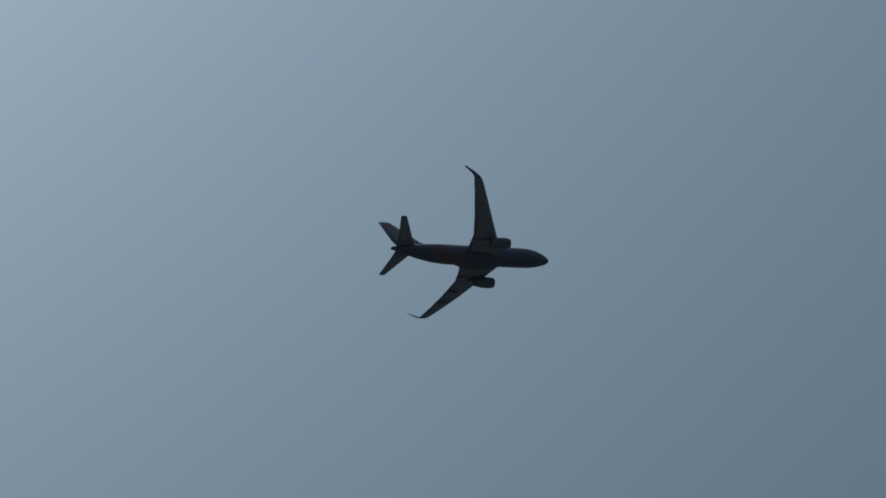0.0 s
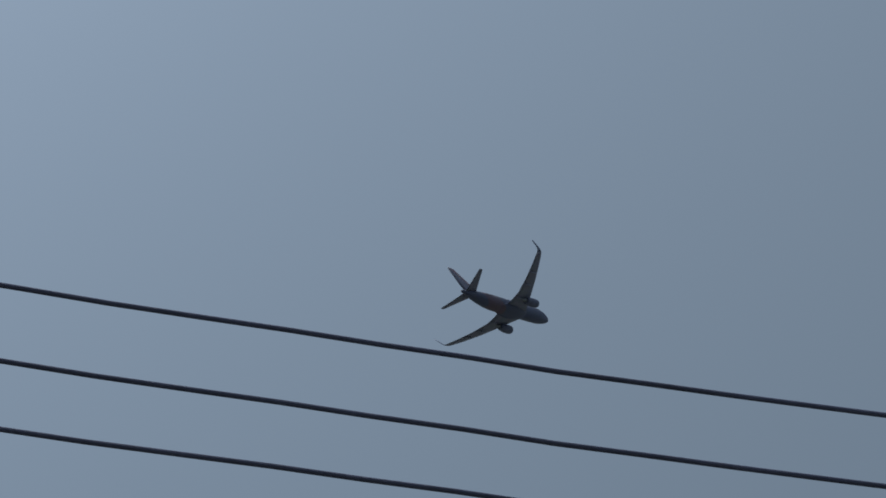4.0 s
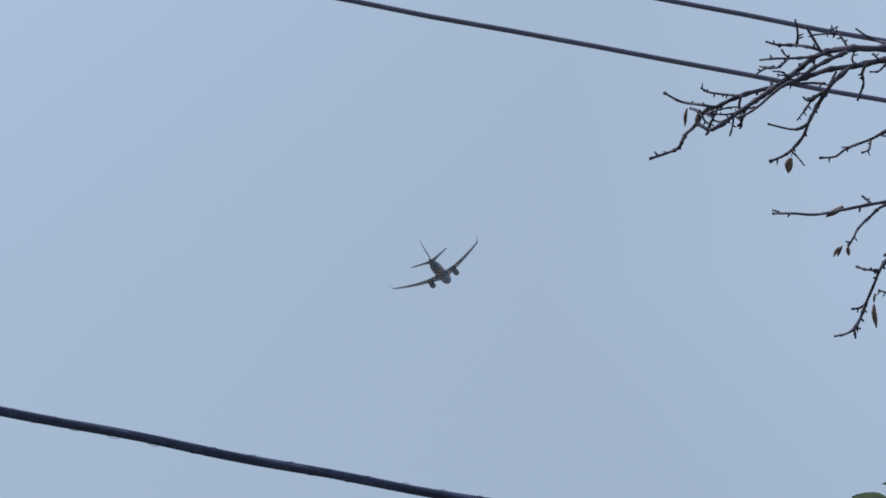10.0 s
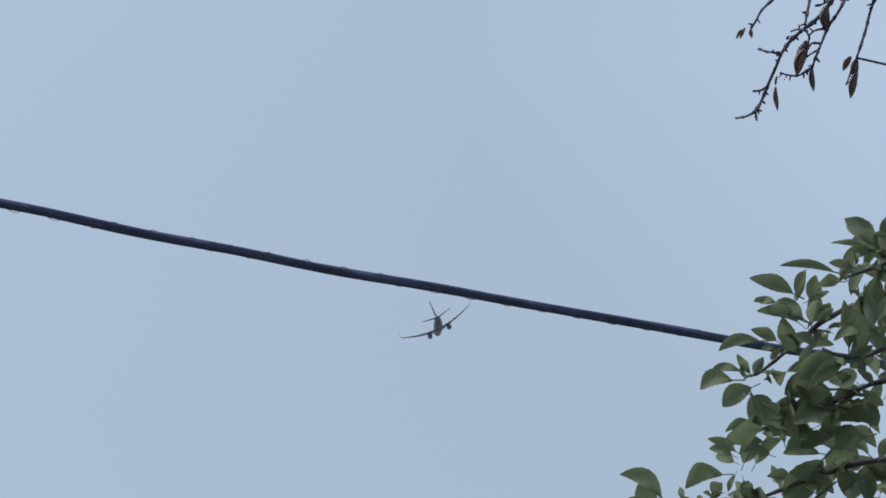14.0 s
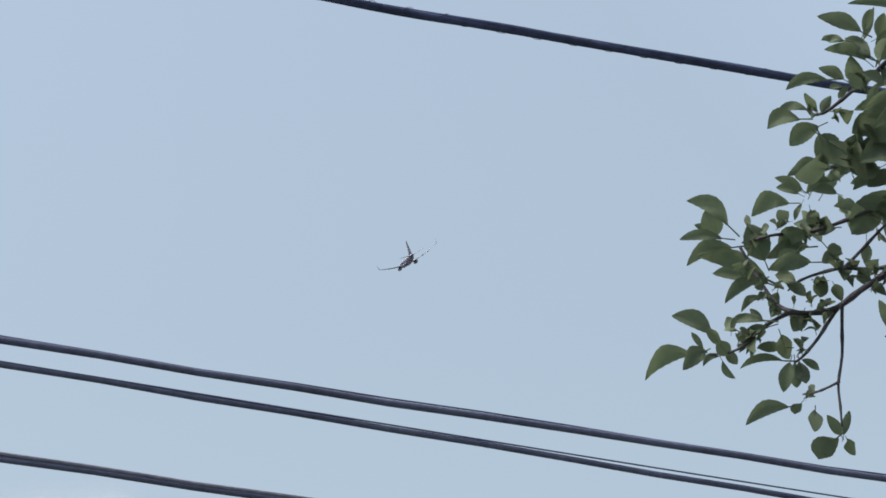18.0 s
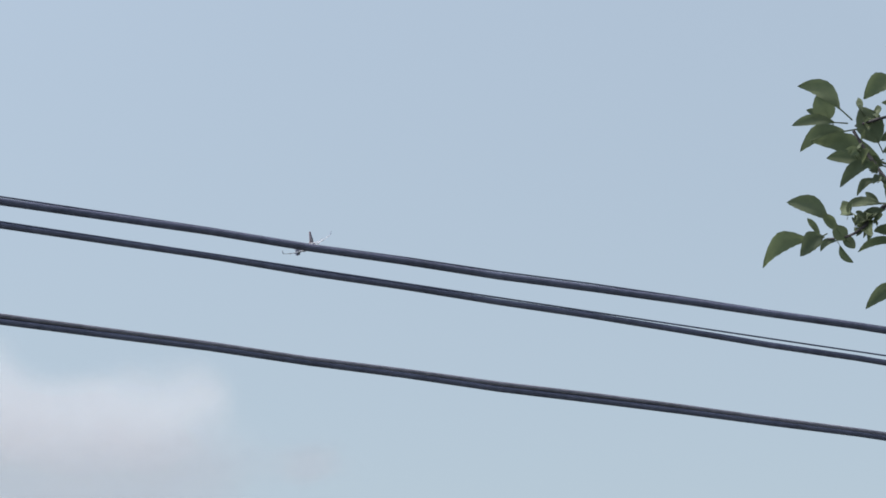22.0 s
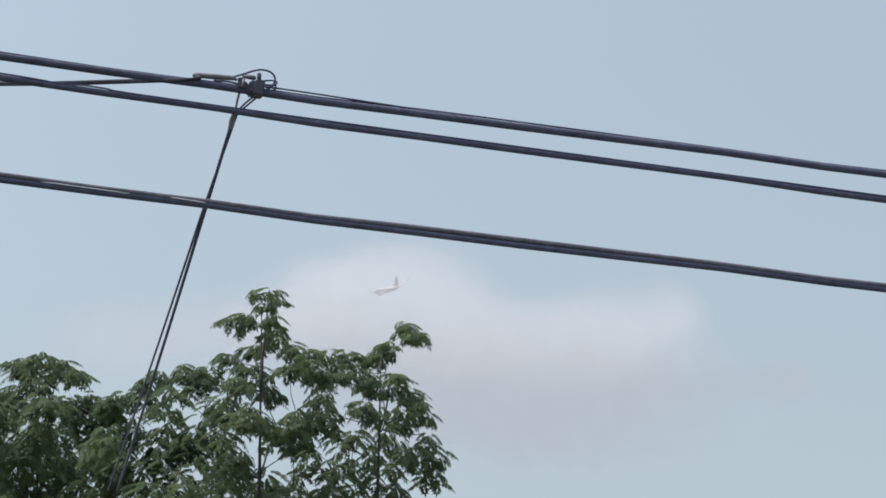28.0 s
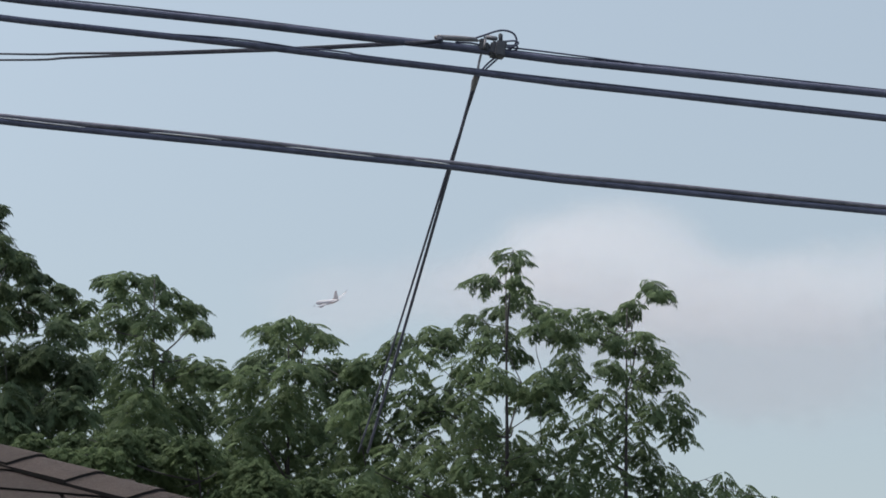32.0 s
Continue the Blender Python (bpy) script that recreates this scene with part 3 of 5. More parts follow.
# ---- the shingled roof of a low neighbouring house ----
SHINGLE = material("brown_asphalt_shingle", (0.044, 0.034, 0.031), 0.95, grain=140, vary=0.5, bump=0.8, bump_scale=500, island=-0.35)
SHINGLE_EDGE = material("black_shingle_edge_and_shadow", (0.012, 0.011, 0.011), 0.95, grain=50, vary=0.3)
SIDING = material("pale_painted_siding", (0.55, 0.53, 0.48), 0.6, grain=4, vary=0.1)
ROOF_P, ROOF_AZ, ROOF_PITCH = spot(-6.06, 8.45, 5.7), 160.0, 21.8
out_ = bearing(ROOF_AZ, 0)
ROOF_N = (out_ * math.sin(radians(ROOF_PITCH)) + Vector((0, 0, math.cos(radians(ROOF_PITCH))))).normalized()
ROW = ROOF_N.cross(Vector((0, 0, 1))).normalized()
if ROW.x < 0:
    ROW = -ROW
FALL = (out_ * math.cos(radians(ROOF_PITCH)) - Vector((0, 0, math.sin(radians(ROOF_PITCH))))).normalized()


def on_roof(az, el):
    w = bearing(az, el)
    return EYE + w * ((ROOF_P - EYE).dot(ROOF_N) / w.dot(ROOF_N))


hip_a, hip_b = on_roof(-9.11, 9.14), on_roof(-3.85, 7.93)
slide = (hip_b - hip_a).normalized()
EAVE_Z, RIDGE_Z = 2.1, 3.7
corner = hip_b + slide * ((EAVE_Z - hip_b.z) / slide.z)
peak = corner - slide * ((RIDGE_Z - EAVE_Z) / -slide.z)
back_ = -out_ * (2 * (peak - corner).dot(-out_))
inset = abs((peak - corner).dot(ROW))
side_w = -ROW * 10.0
eaves = [corner, corner + side_w, corner + side_w + back_, corner + back_]
peak_far = peak - ROW * (10.0 - 2 * inset)
house = base("house", ((eaves[0] + eaves[2]) / 2).xy.to_3d(), "low house with a brown shingled hip roof", "house")
ho = house.location
for face in ((eaves[0], eaves[1], peak_far, peak), (eaves[1], eaves[2], peak_far), (eaves[2], eaves[3], peak, peak_far), (eaves[3], eaves[0], peak)):
    n = (face[1] - face[0]).cross(face[2] - face[0]).normalized()
    n = n if n.z > 0 else -n
    bm = bmesh.new()
    rings(bm, [[p - ho - n * 0.012 for p in face], [p - ho - n * 0.06 for p in face]])
    part("roof_slope", bm, SHINGLE, house, smooth=False)
mid = (eaves[0] + eaves[2]) / 2
plan = [mid + Vector((p.x - mid.x, p.y - mid.y, 0)) * 0.92 for p in eaves]
for a, b in zip(plan, plan[1:] + plan[:1]):
    d = (b - a).normalized()
    n = Vector((d.y, -d.x, 0)) * 0.09
    bm = bmesh.new()
    quad = [a - d * 0.0 + n, b + n, b - n, a - n]
    rings(bm, [[Vector((p.x, p.y, -0.1)) - Vector((ho.x, ho.y, 0)) for p in quad], [Vector((p.x, p.y, EAVE_Z + 0.02)) - Vector((ho.x, ho.y, 0)) for p in quad]])
    part("wall", bm, SIDING, house, smooth=False)
# courses of shingles, cut along the hip
bm = bmesh.new()
slab(bm, (0, 0, 0), (1, 0, 0), (1, 1), 0.02)
tab_mesh = bpy.data.meshes.new("shingle")
bm.to_mesh(tab_mesh)
bm.free()
tab_mesh.materials.append(SHINGLE)
tab_mesh.materials.append(SHINGLE_EDGE)
# edges near black: the cut asphalt, and the shadow line under each course
for p in tab_mesh.polygons:
    p.material_index = 1 if abs(p.normal.z) < 0.5 else 0
hip_dir = (hip_b - hip_a).normalized()
turn = Matrix((-ROW, FALL, ROOF_N)).transposed()
rnd = random.Random(4)
lean_ = (hip_b - hip_a).dot(FALL) / (hip_b - hip_a).dot(ROW)
rest_v, rest_f = [], []
tilt = Matrix.Rotation(radians(1.6), 3, "X")
first = int((hip_a - peak).dot(FALL) / 0.143)
last = int((corner - hip_a).dot(FALL) / 0.143)
for course in range(-first, last):
    y0 = -0.10 + course * 0.143
    end = y0 / lean_
    for k in range(32):
        x = end - 0.30 - k * 0.30 + (0.15 if course % 2 else 0) * (k > 0) + rnd.uniform(-0.01, 0.01)
        wide = min(0.296, end - x)
        place = Matrix.LocRotScale(hip_a + ROW * (x + wide) + FALL * y0 - ho + ROOF_N * 0.002, (turn @ tilt).to_quaternion(), (wide, 0.166, 0.006 + rnd.uniform(0, 0.003)))
        if wide < 0.05 or x < -7.6 + abs(course) * 0.1:
            continue
        if -1 <= course < 9 and k < 9:
            o = new("shingle", tab_mesh)
            o.parent = house
            o.matrix_basis = place
        else:
            n = len(rest_v)
            rest_v += [place @ v.co for v in tab_mesh.vertices]
            rest_f += [tuple(n + q for q in p.vertices) for p in tab_mesh.polygons]
rest = new("shingle_field", mesh_of("shingle_field", rest_v, rest_f, SHINGLE, smooth=False))
rest.parent = house
tagged(rest, kind="stuff")
# bent cap shingles along the hip
bm = bmesh.new()
prof = [(-0.127, 0.0), (-0.08, 0.004), (-0.03, 0.006), (-0.008, 0.003), (0.012, -0.008), (0.09, -0.06)]
rings(bm, [[(x, y, z + lift) for y, z in prof] + [(x, y, z + lift - 0.007) for y, z in reversed(prof)] for x, lift in ((0, 0), (0.1, 0.003), (0.2, 0.007))])
cap_mesh = bpy.data.meshes.new("cap_shingle")
bm.to_mesh(cap_mesh)
bm.free()
cap_mesh.materials.append(SHINGLE)
cap_mesh.materials.append(SHINGLE_EDGE)
# cap edges in the same black, with the shadow beneath them coloured in
for p in cap_mesh.polygons:
    p.material_index = 1 if abs(p.normal.z) < 0.4 else 0
side_ = ROOF_N.cross(hip_dir).normalized()
cap_turn = Matrix((hip_dir, side_, ROOF_N)).transposed()
for k in range(-8, 20):
    o = new("cap_shingle", cap_mesh)
    o.parent = house
    o.matrix_basis = Matrix.LocRotScale(hip_a + hip_dir * (k * 0.132 - 0.36 + rnd.uniform(-0.004, 0.004)) - ho + ROOF_N * 0.010, (cap_turn @ Matrix.Rotation(rnd.uniform(-0.02, 0.02), 3, "Z")).to_quaternion(), (1, 1, 1))


# ---- trees with long compound leaves ----
def leaflet(v, f, at, way, normal, length, width):
    """One pointed leaflet, folded along its midrib."""
    side = way.cross(normal).normalized()
    n = len(v)
    mid = at + way * length * 0.42 - normal * width * 0.16
    v += [at, mid + side * width * 0.5 + normal * width * 0.2, mid, mid - side * width * 0.5 + normal * width * 0.2, at + way * length - normal * length * 0.2]
    f += [(n, n + 1, n + 2), (n, n + 2, n + 3), (n + 1, n + 4, n + 2), (n + 2, n + 4, n + 3)]


def frond(v, f, at, way, length, rnd, fine=1.0):
    """A compound leaf that arches over and droops, with pairs of hanging leaflets along its stalk."""
    up = Vector((0, 0, 1))
    side = way.cross(up).normalized()
    pairs = max(5, int(length / (0.018 * fine)))
    p, d = at.copy(), (way + up * rnd.uniform(0.1, 0.55)).normalized()
    sag = rnd.uniform(0.8, 1.7)
    hang = rnd.uniform(0.15, 0.75)
    twist = rnd.uniform(-0.5, 0.5)
    for i in range(pairs + 1):
        t = i / pairs
        d = (d - up * sag / pairs).normalized()
        p = p + d * (length / pairs)
        norm = side.cross(d).normalized()
        if norm.z < 0:
            norm = -norm
        norm = (norm + side * twist).normalized()
        if t < 0.12:
            continue
        size = 0.050 * fine * (0.6 + 0.5 * math.sin(math.pi * min(1, 0.15 + 0.8 * t))) * rnd.uniform(0.75, 1.15)
        for s in (1, -1):
            w = (side * s * 0.85 + d * 0.5 - up * hang * rnd.uniform(0.6, 1.3)).normalized()
            leaflet(v, f, p, w, (norm + Vector((rnd.uniform(-.3, .3), rnd.uniform(-.3, .3), 0))).normalized(), size, size * 0.40)
    leaflet(v, f, p, d, norm, 0.045 * fine, 0.017 * fine)


def leafy_tree(name, label, foot, trunk_top, tufts, d, depth, full, seed, group="trees behind the street", fine=1.0, leaf_mat=FROND):
    """A trunk, a limb to each shoot, and a whorl of compound leaves on each. tufts: azimuth, elevation, half width in degrees, lean."""
    rnd = random.Random(seed)
    tree = base(name, foot, label, "tree", group)
    top = trunk_top - foot
    pts = [Vector((0, 0, -0.2)), Vector((0.06, 0.03, top.z * 0.3)), top * 0.62 + Vector((0.08, 0, 0)), top]
    stem = bend(pts, 4)
    shoots = []
    part("trunk", tube(bmesh.new(), stem, [0.004 + 0.10 * (1 - i / 12) ** 1.3 for i in range(13)], 10), BARK, tree)
    v, f = [], []
    for az, el, wide, lean in tufts:
        far = d + rnd.uniform(-depth, depth)
        k = far * radians(1)
        c = spot(az, el, far) - foot
        long = max(0.13, wide * k * 0.95)
        turn0 = rnd.uniform(0, 6)
        # a leading shoot and lesser ones about it, each with a whorl of leaves of uneven length
        below = max(0.0, min(1.0, (11.6 - el) / 1.2))
        whorls = [(Vector((0, 0, 0)), 1.0)]
        for i in range(26 if fine < 1 else 3 if below < 0.4 else 6 if full > 1.05 else 5 if full > 0.97 else 3):
            a = turn0 + i * 2.4
            if fine < 1:
                # the bush grows in round domes
                r = math.sqrt((i + 0.5) / 26)
                whorls.append((Vector((math.cos(a) * r, math.sin(a) * r, 0.75 * math.sqrt(1 - r * r) - 0.6)) * long * 0.9, rnd.uniform(0.6, 0.9)))
                continue
            whorls.append((Vector(((math.cos(a) + lean) * 0.5, math.sin(a) * 0.8, rnd.uniform(-0.55, -0.1) - 0.6 * below * rnd.random())) * long * (1 + 0.25 * below * rnd.random()), rnd.uniform(0.6, 0.85)))
        for off, share in whorls:
            many = max(4, int(full * (7 + 4 * wide / 0.5) * share * (1 + 0.3 * below)))
            a0 = rnd.uniform(0, 6)
            for i in range(many):
                a = a0 + i * 2.4 + rnd.uniform(-.3, .3)
                way = Vector((math.cos(a) + lean * 1.2, math.sin(a), 0))
                reach = 1.0 if way.x * lean >= 0 else 0.7
                drop = (i / many) * long * (0.3 + 0.5 * below)
                frond(v, f, c + off + Vector((rnd.uniform(-.02, .02), rnd.uniform(-.04, .04), -drop - 0.02)), way.normalized(), long * share * reach * fine * rnd.uniform(0.55, 1.12), rnd, fine)
        shoots.append(c)
    # each shoot grows from the nearest lower one, or from the trunk
    nodes = [(stem[i], 0.012) for i in range(5, 12)]
    for c in sorted(shoots, key=lambda q: (q.xy - stem[8].xy).length):
        s, r = min(nodes, key=lambda q: (q[0] - c).length + (2.5 * max(0, q[0].z + 0.12 - c.z)))
        r = max(0.0035, min(0.010, r * 0.8))
        m = s.lerp(c, 0.5) + Vector((rnd.uniform(-.03, .03), 0, -0.04))
        row = bend([s, m, c + Vector((0, 0, -0.03))], 3)
        part("limb", tube(bmesh.new(), row, [r * (1 - 0.6 * i / 6) for i in range(7)], 6), BARK, tree)
        nodes += [(row[4], r * 0.8), (row[6], r * 0.6)]
    crown = new("crown", mesh_of("crown", v, f, leaf_mat, smooth=False))
    crown.parent = tree
    tagged(crown, kind="stuff")
    return tree


TALL = [(1.33, 13.08, 0.40, 0), (0.93, 12.62, 0.44, -0.5), (1.34, 12.59, 0.23, 0.5), (1.40, 12.30, 0.36, 0), (1.14, 12.04, 0.31, -0.3), (1.73, 12.10, 0.36, 0.4), (2.05, 12.01, 0.52, 0.5), (2.27, 11.65, 0.31, 0.4), (1.84, 11.74, 0.36, 0), (1.15, 11.67, 0.47, 0), (0.62, 11.86, 0.57, -0.4), (0.20, 11.54, 0.47, -0.2), (0.84, 11.45, 0.42, 0), (-0.23, 11.63, 0.40, 0.3), (-0.63, 11.49, 0.40, -0.5), (-0.42, 11.21, 0.52, 0), (-0.85, 11.14, 0.42, -0.3), (-1.32, 11.02, 0.42, -0.4), (0.59, 11.08, 0.47, 0), (1.38, 11.31, 0.36, 0.2), (1.07, 10.94, 0.42, 0), (1.92, 10.91, 0.42, 0), (2.04, 10.50, 0.31, 0), (1.56, 10.64, 0.26, 0.2)]
TALL_LOW = [(0.23, 10.71, 0.62, 0), (-0.41, 10.69, 0.57, 0), (-1.09, 10.61, 0.57, -0.2), (0.66, 10.41, 0.42, 0.3), (0.14, 10.08, 0.57, 0), (-0.60, 10.11, 0.57, 0), (-1.23, 10.03, 0.52, -0.2), (0.78, 10.00, 0.36, 0.2), (-0.05, 9.45, 0.62, 0), (0.69, 9.58, 0.52, 0), (-0.78, 9.42, 0.62, 0), (1.42, 9.81, 0.62, 0), (1.96, 9.51, 0.57, 0), (1.23, 9.18, 0.68, 0), (0.40, 8.84, 0.73, 0), (-0.44, 8.81, 0.73, 0), (1.87, 8.89, 0.68, 0), (-1.29, 8.99, 0.62, 0), (-1.56, 10.43, 0.42, -0.3), (2.49, 9.11, 0.57, 0)]
tall_tree = leafy_tree("leafy_tree", "tall green tree with drooping compound leaves behind the cables", Vector((0.5, 23.6, 0)), spot(1.2, 12.7, 24.0), TALL + TALL_LOW, 24.0, 0.9, 1.0, 11)
WIDE = [(3.90, 12.57, 0.36, 0.5), (4.01, 12.42, 0.33, 0.4), (3.67, 12.20, 0.33, -0.6), (3.38, 11.99, 0.31, -0.2), (2.90, 12.01, 0.42, -0.1), (3.07, 11.72, 0.44, 0), (2.54, 11.61, 0.42, 0), (3.70, 11.63, 0.42, 0.4), (4.03, 11.33, 0.42, 0.4), (4.19, 11.12, 0.26, 0.4), (3.39, 11.52, 0.36, -0.2), (2.44, 11.24, 0.42, 0), (2.66, 10.88, 0.42, -0.2), (3.29, 11.10, 0.42, 0), (3.62, 10.69, 0.47, 0.2), (3.82, 11.01, 0.36, 0.2), (3.09, 10.58, 0.52, 0), (2.29, 10.87, 0.31, 0), (4.41, 10.56, 0.40, 0.3), (4.52, 10.09, 0.26, 0), (4.05, 10.29, 0.36, -0.2), (3.63, 10.07, 0.52, 0), (2.89, 10.05, 0.52, 0), (2.31, 10.14, 0.42, -0.2)]
WIDE_LOW = [(3.11, 9.54, 0.57, 0), (3.85, 9.56, 0.47, 0.1), (4.17, 9.26, 0.47, 0.1), (4.49, 9.00, 0.36, 0.2), (2.59, 9.53, 0.52, 0), (3.44, 9.03, 0.62, 0), (2.71, 8.81, 0.62, 0), (4.18, 8.74, 0.52, 0), (5.32, 9.09, 0.47, 0.2), (4.86, 8.91, 0.26, -0.5), (5.74, 8.82, 0.42, 0.5), (6.16, 8.65, 0.36, 0.5), (5.12, 8.55, 0.52, 0)]
wide_tree = leafy_tree("leafy_tree", "green tree with long compound leaves and open gaps", Vector((1.3, 23.8, 0)), spot(3.5, 12.0, 24.2), WIDE + WIDE_LOW, 24.2, 0.8, 0.95, 12)
ROUND = [(-2.78, 11.69, 0.52, -0.1), (-3.15, 11.57, 0.42, -0.5), (-2.51, 11.59, 0.47, 0.4), (-2.29, 11.45, 0.31, 0.6), (-2.87, 11.32, 0.47, 0), (-3.23, 11.04, 0.47, -0.4), (-2.27, 10.98, 0.52, 0.3), (-2.69, 10.91, 0.52, 0), (-3.43, 10.77, 0.42, -0.5), (-1.85, 11.00, 0.36, 0.3), (-1.94, 10.68, 0.47, 0.2), (-2.99, 10.48, 0.62, 0), (-2.41, 10.40, 0.62, 0), (-3.51, 10.35, 0.52, -0.3), (-1.66, 10.22, 0.52, 0.2), (-3.07, 9.96, 0.62, 0), (-2.33, 9.89, 0.62, 0), (-3.59, 9.83, 0.52, -0.1), (-2.83, 9.35, 0.73, 0), (-1.99, 9.38, 0.62, 0), (-3.67, 9.21, 0.62, 0), (-1.58, 10.85, 0.31, 0.3), (-1.32, 9.72, 0.52, 0)]
leafy_tree("leafy_tree", "rounded green tree with dense drooping compound leaves", Vector((-1.2, 24.6, 0)), spot(-2.85, 11.5, 25.0), ROUND, 25.0, 0.9, 1.1, 13)
DOMED = [(-5.89, 12.37, 0.47, 0), (-6.15, 12.30, 0.36, -0.5), (-5.52, 12.31, 0.36, 0.5), (-5.77, 12.01, 0.62, 0), (-5.14, 12.10, 0.42, 0.4), (-4.86, 11.85, 0.42, 0.6), (-4.58, 11.55, 0.26, 0.4), (-5.27, 11.67, 0.52, 0.1), (-6.07, 11.73, 0.47, -0.3), (-6.65, 11.81, 0.42, -0.2), (-6.95, 11.58, 0.36, -0.3), (-6.52, 11.45, 0.42, 0), (-5.79, 11.44, 0.52, 0), (-5.56, 11.19, 0.52, 0.1), (-4.59, 10.88, 0.42, 0.2), (-4.22, 10.79, 0.36, 0.4), (-5.02, 10.91, 0.42, 0), (-5.75, 10.77, 0.62, 0), (-6.28, 10.94, 0.47, -0.2), (-4.89, 10.50, 0.62, 0), (-5.51, 10.26, 0.68, 0), (-4.35, 10.32, 0.52, 0.2), (-6.14, 10.33, 0.62, 0), (-4.76, 9.99, 0.62, 0), (-5.80, 9.83, 0.62, 0)]
leafy_tree("leafy_tree", "domed dark green tree with drooping compound leaves", Vector((-2.3, 25.2, 0)), spot(-5.4, 12.2, 25.6), DOMED, 25.6, 0.9, 1.2, 14)
DARKER = [(-8.53, 13.47, 0.25, 0.3), (-8.65, 13.25, 0.31, 0.3), (-8.42, 12.91, 0.40, 0.3), (-8.03, 12.62, 0.31, 0.4), (-8.24, 12.50, 0.44, 0), (-7.70, 12.33, 0.31, 0.4), (-8.31, 12.09, 0.44, 0), (-7.79, 12.12, 0.36, 0.2), (-7.18, 12.07, 0.16, 0.4), (-7.46, 11.88, 0.31, 0.2), (-7.87, 11.70, 0.53, 0), (-8.38, 11.56, 0.53, 0), (-7.05, 11.42, 0.42, 0.2), (-7.34, 11.09, 0.57, 0), (-7.96, 10.95, 0.62, 0), (-6.80, 10.81, 0.47, 0.1), (-7.51, 10.46, 0.62, 0), (-8.01, 10.23, 0.62, 0), (-6.86, 10.19, 0.57, 0), (-7.47, 9.85, 0.62, 0), (-8.08, 9.71, 0.62, 0), (-9.19, 12.65, 0.53, 0), (-8.82, 11.42, 0.73, 0), (-8.74, 10.18, 0.73, 0)]
leafy_tree("leafy_tree", "tall dark green tree rising above the roof", Vector((-3.5, 23.2, 0)), spot(-8.4, 12.7, 23.6), DARKER, 23.6, 0.9, 1.9, 15, leaf_mat=DARK_FROND)
HEDGE = [(-7.43, 9.28, 0.40, -0.2), (-6.71, 9.35, 0.44, 0), (-5.83, 9.42, 0.44, 0), (-5.31, 9.49, 0.44, 0), (-4.52, 9.38, 0.53, 0), (-3.90, 9.06, 0.44, 0), (-3.15, 8.78, 0.62, 0), (-6.90, 9.05, 0.44, 0), (-6.17, 9.09, 0.53, 0), (-5.33, 9.03, 0.58, 0), (-4.59, 8.85, 0.58, 0), (-3.76, 8.44, 0.58, 0), (-2.91, 8.17, 0.62, 0), (-2.18, 8.20, 0.58, 0), (-1.49, 8.12, 0.53, 0), (-4.05, 7.91, 0.53, 0), (-4.89, 8.53, 0.53, 0), (-3.37, 9.03, 0.44, 0), (-2.20, 8.72, 0.53, 0), (-1.30, 8.65, 0.44, 0)]
leafy_tree("leafy_bush", "low dull green bushy growth behind the roof", Vector((-1.7, 20.3, 0)), spot(-4.2, 8.4, 20.5), HEDGE, 20.5, 0.5, 1.1, 16, fine=0.6, leaf_mat=BUSH)


# ---- a dead tree's bare twigs ----
rnd = random.Random(21)
DEAD_FOOT = Vector((3.6, 4.0, 0))
dead = base("bare_tree", DEAD_FOOT, "dead tree with bare knobbly twigs and a few curled leaves", "tree")
part("trunk", tube(bmesh.new(), bend([(0, 0, -0.1), (0.05, 0, 1.4), (0.0, 0.05, 2.8), (-0.1, 0.1, 4.6)], 4), [0.13 - 0.008 * i for i in range(13)], 10), BARK, dead)


def twig(parent, r0, r1, d, *course):
    """A knobbly twig through places given by azimuth and elevation; thick ones run on to the trunk."""
    pts = [spot(az, el, d + 0.03 * math.sin(7 * az + 3 * el)) - parent.location for az, el in course]
    row = bend(pts, 5)
    n = len(row)
    if course[0][0] > 26:
        row = bend([Vector((-0.05, 0.05, pts[0].z - 0.25)), pts[0].lerp(Vector((0, 0, pts[0].z)), 0.45) + Vector((0, 0, -0.05))] + row[:1], 3)[:-1] + row
    m = len(row)
    radii = []
    for i in range(m):
        t = max(0, i - (m - n)) / max(1, n - 1)
        knob = rnd.uniform(1.25, 1.6) if rnd.random() < 0.2 else 1.0
        radii.append((r0 + (r1 - r0) * t + (0.004 * (1 - i / max(1, m - n)) if i < m - n else 0)) * knob * rnd.uniform(0.80, 0.94))
    radii[-1] *= 1.3
    bm = tube(bmesh.new(), row, radii, 6)
    # short spurs and buds
    for i in range(m - n + 1, m - 1):
        if rnd.random() < 0.15:
            d1 = (row[i + 1] - row[i - 1]).normalized()
            side = d1.cross(bearing(18, 25)).normalized() * rnd.choice((-1, 1))
            tip = row[i] + (side * 0.8 + d1 * 0.5).normalized() * rnd.uniform(0.004, 0.011)
            tube(bm, [row[i], row[i].lerp(tip, 0.6), tip], [radii[i] * 0.8, radii[i] * 0.75, radii[i] * 0.35], 5)
    return part("twig", bm, DEAD_BARK, parent)


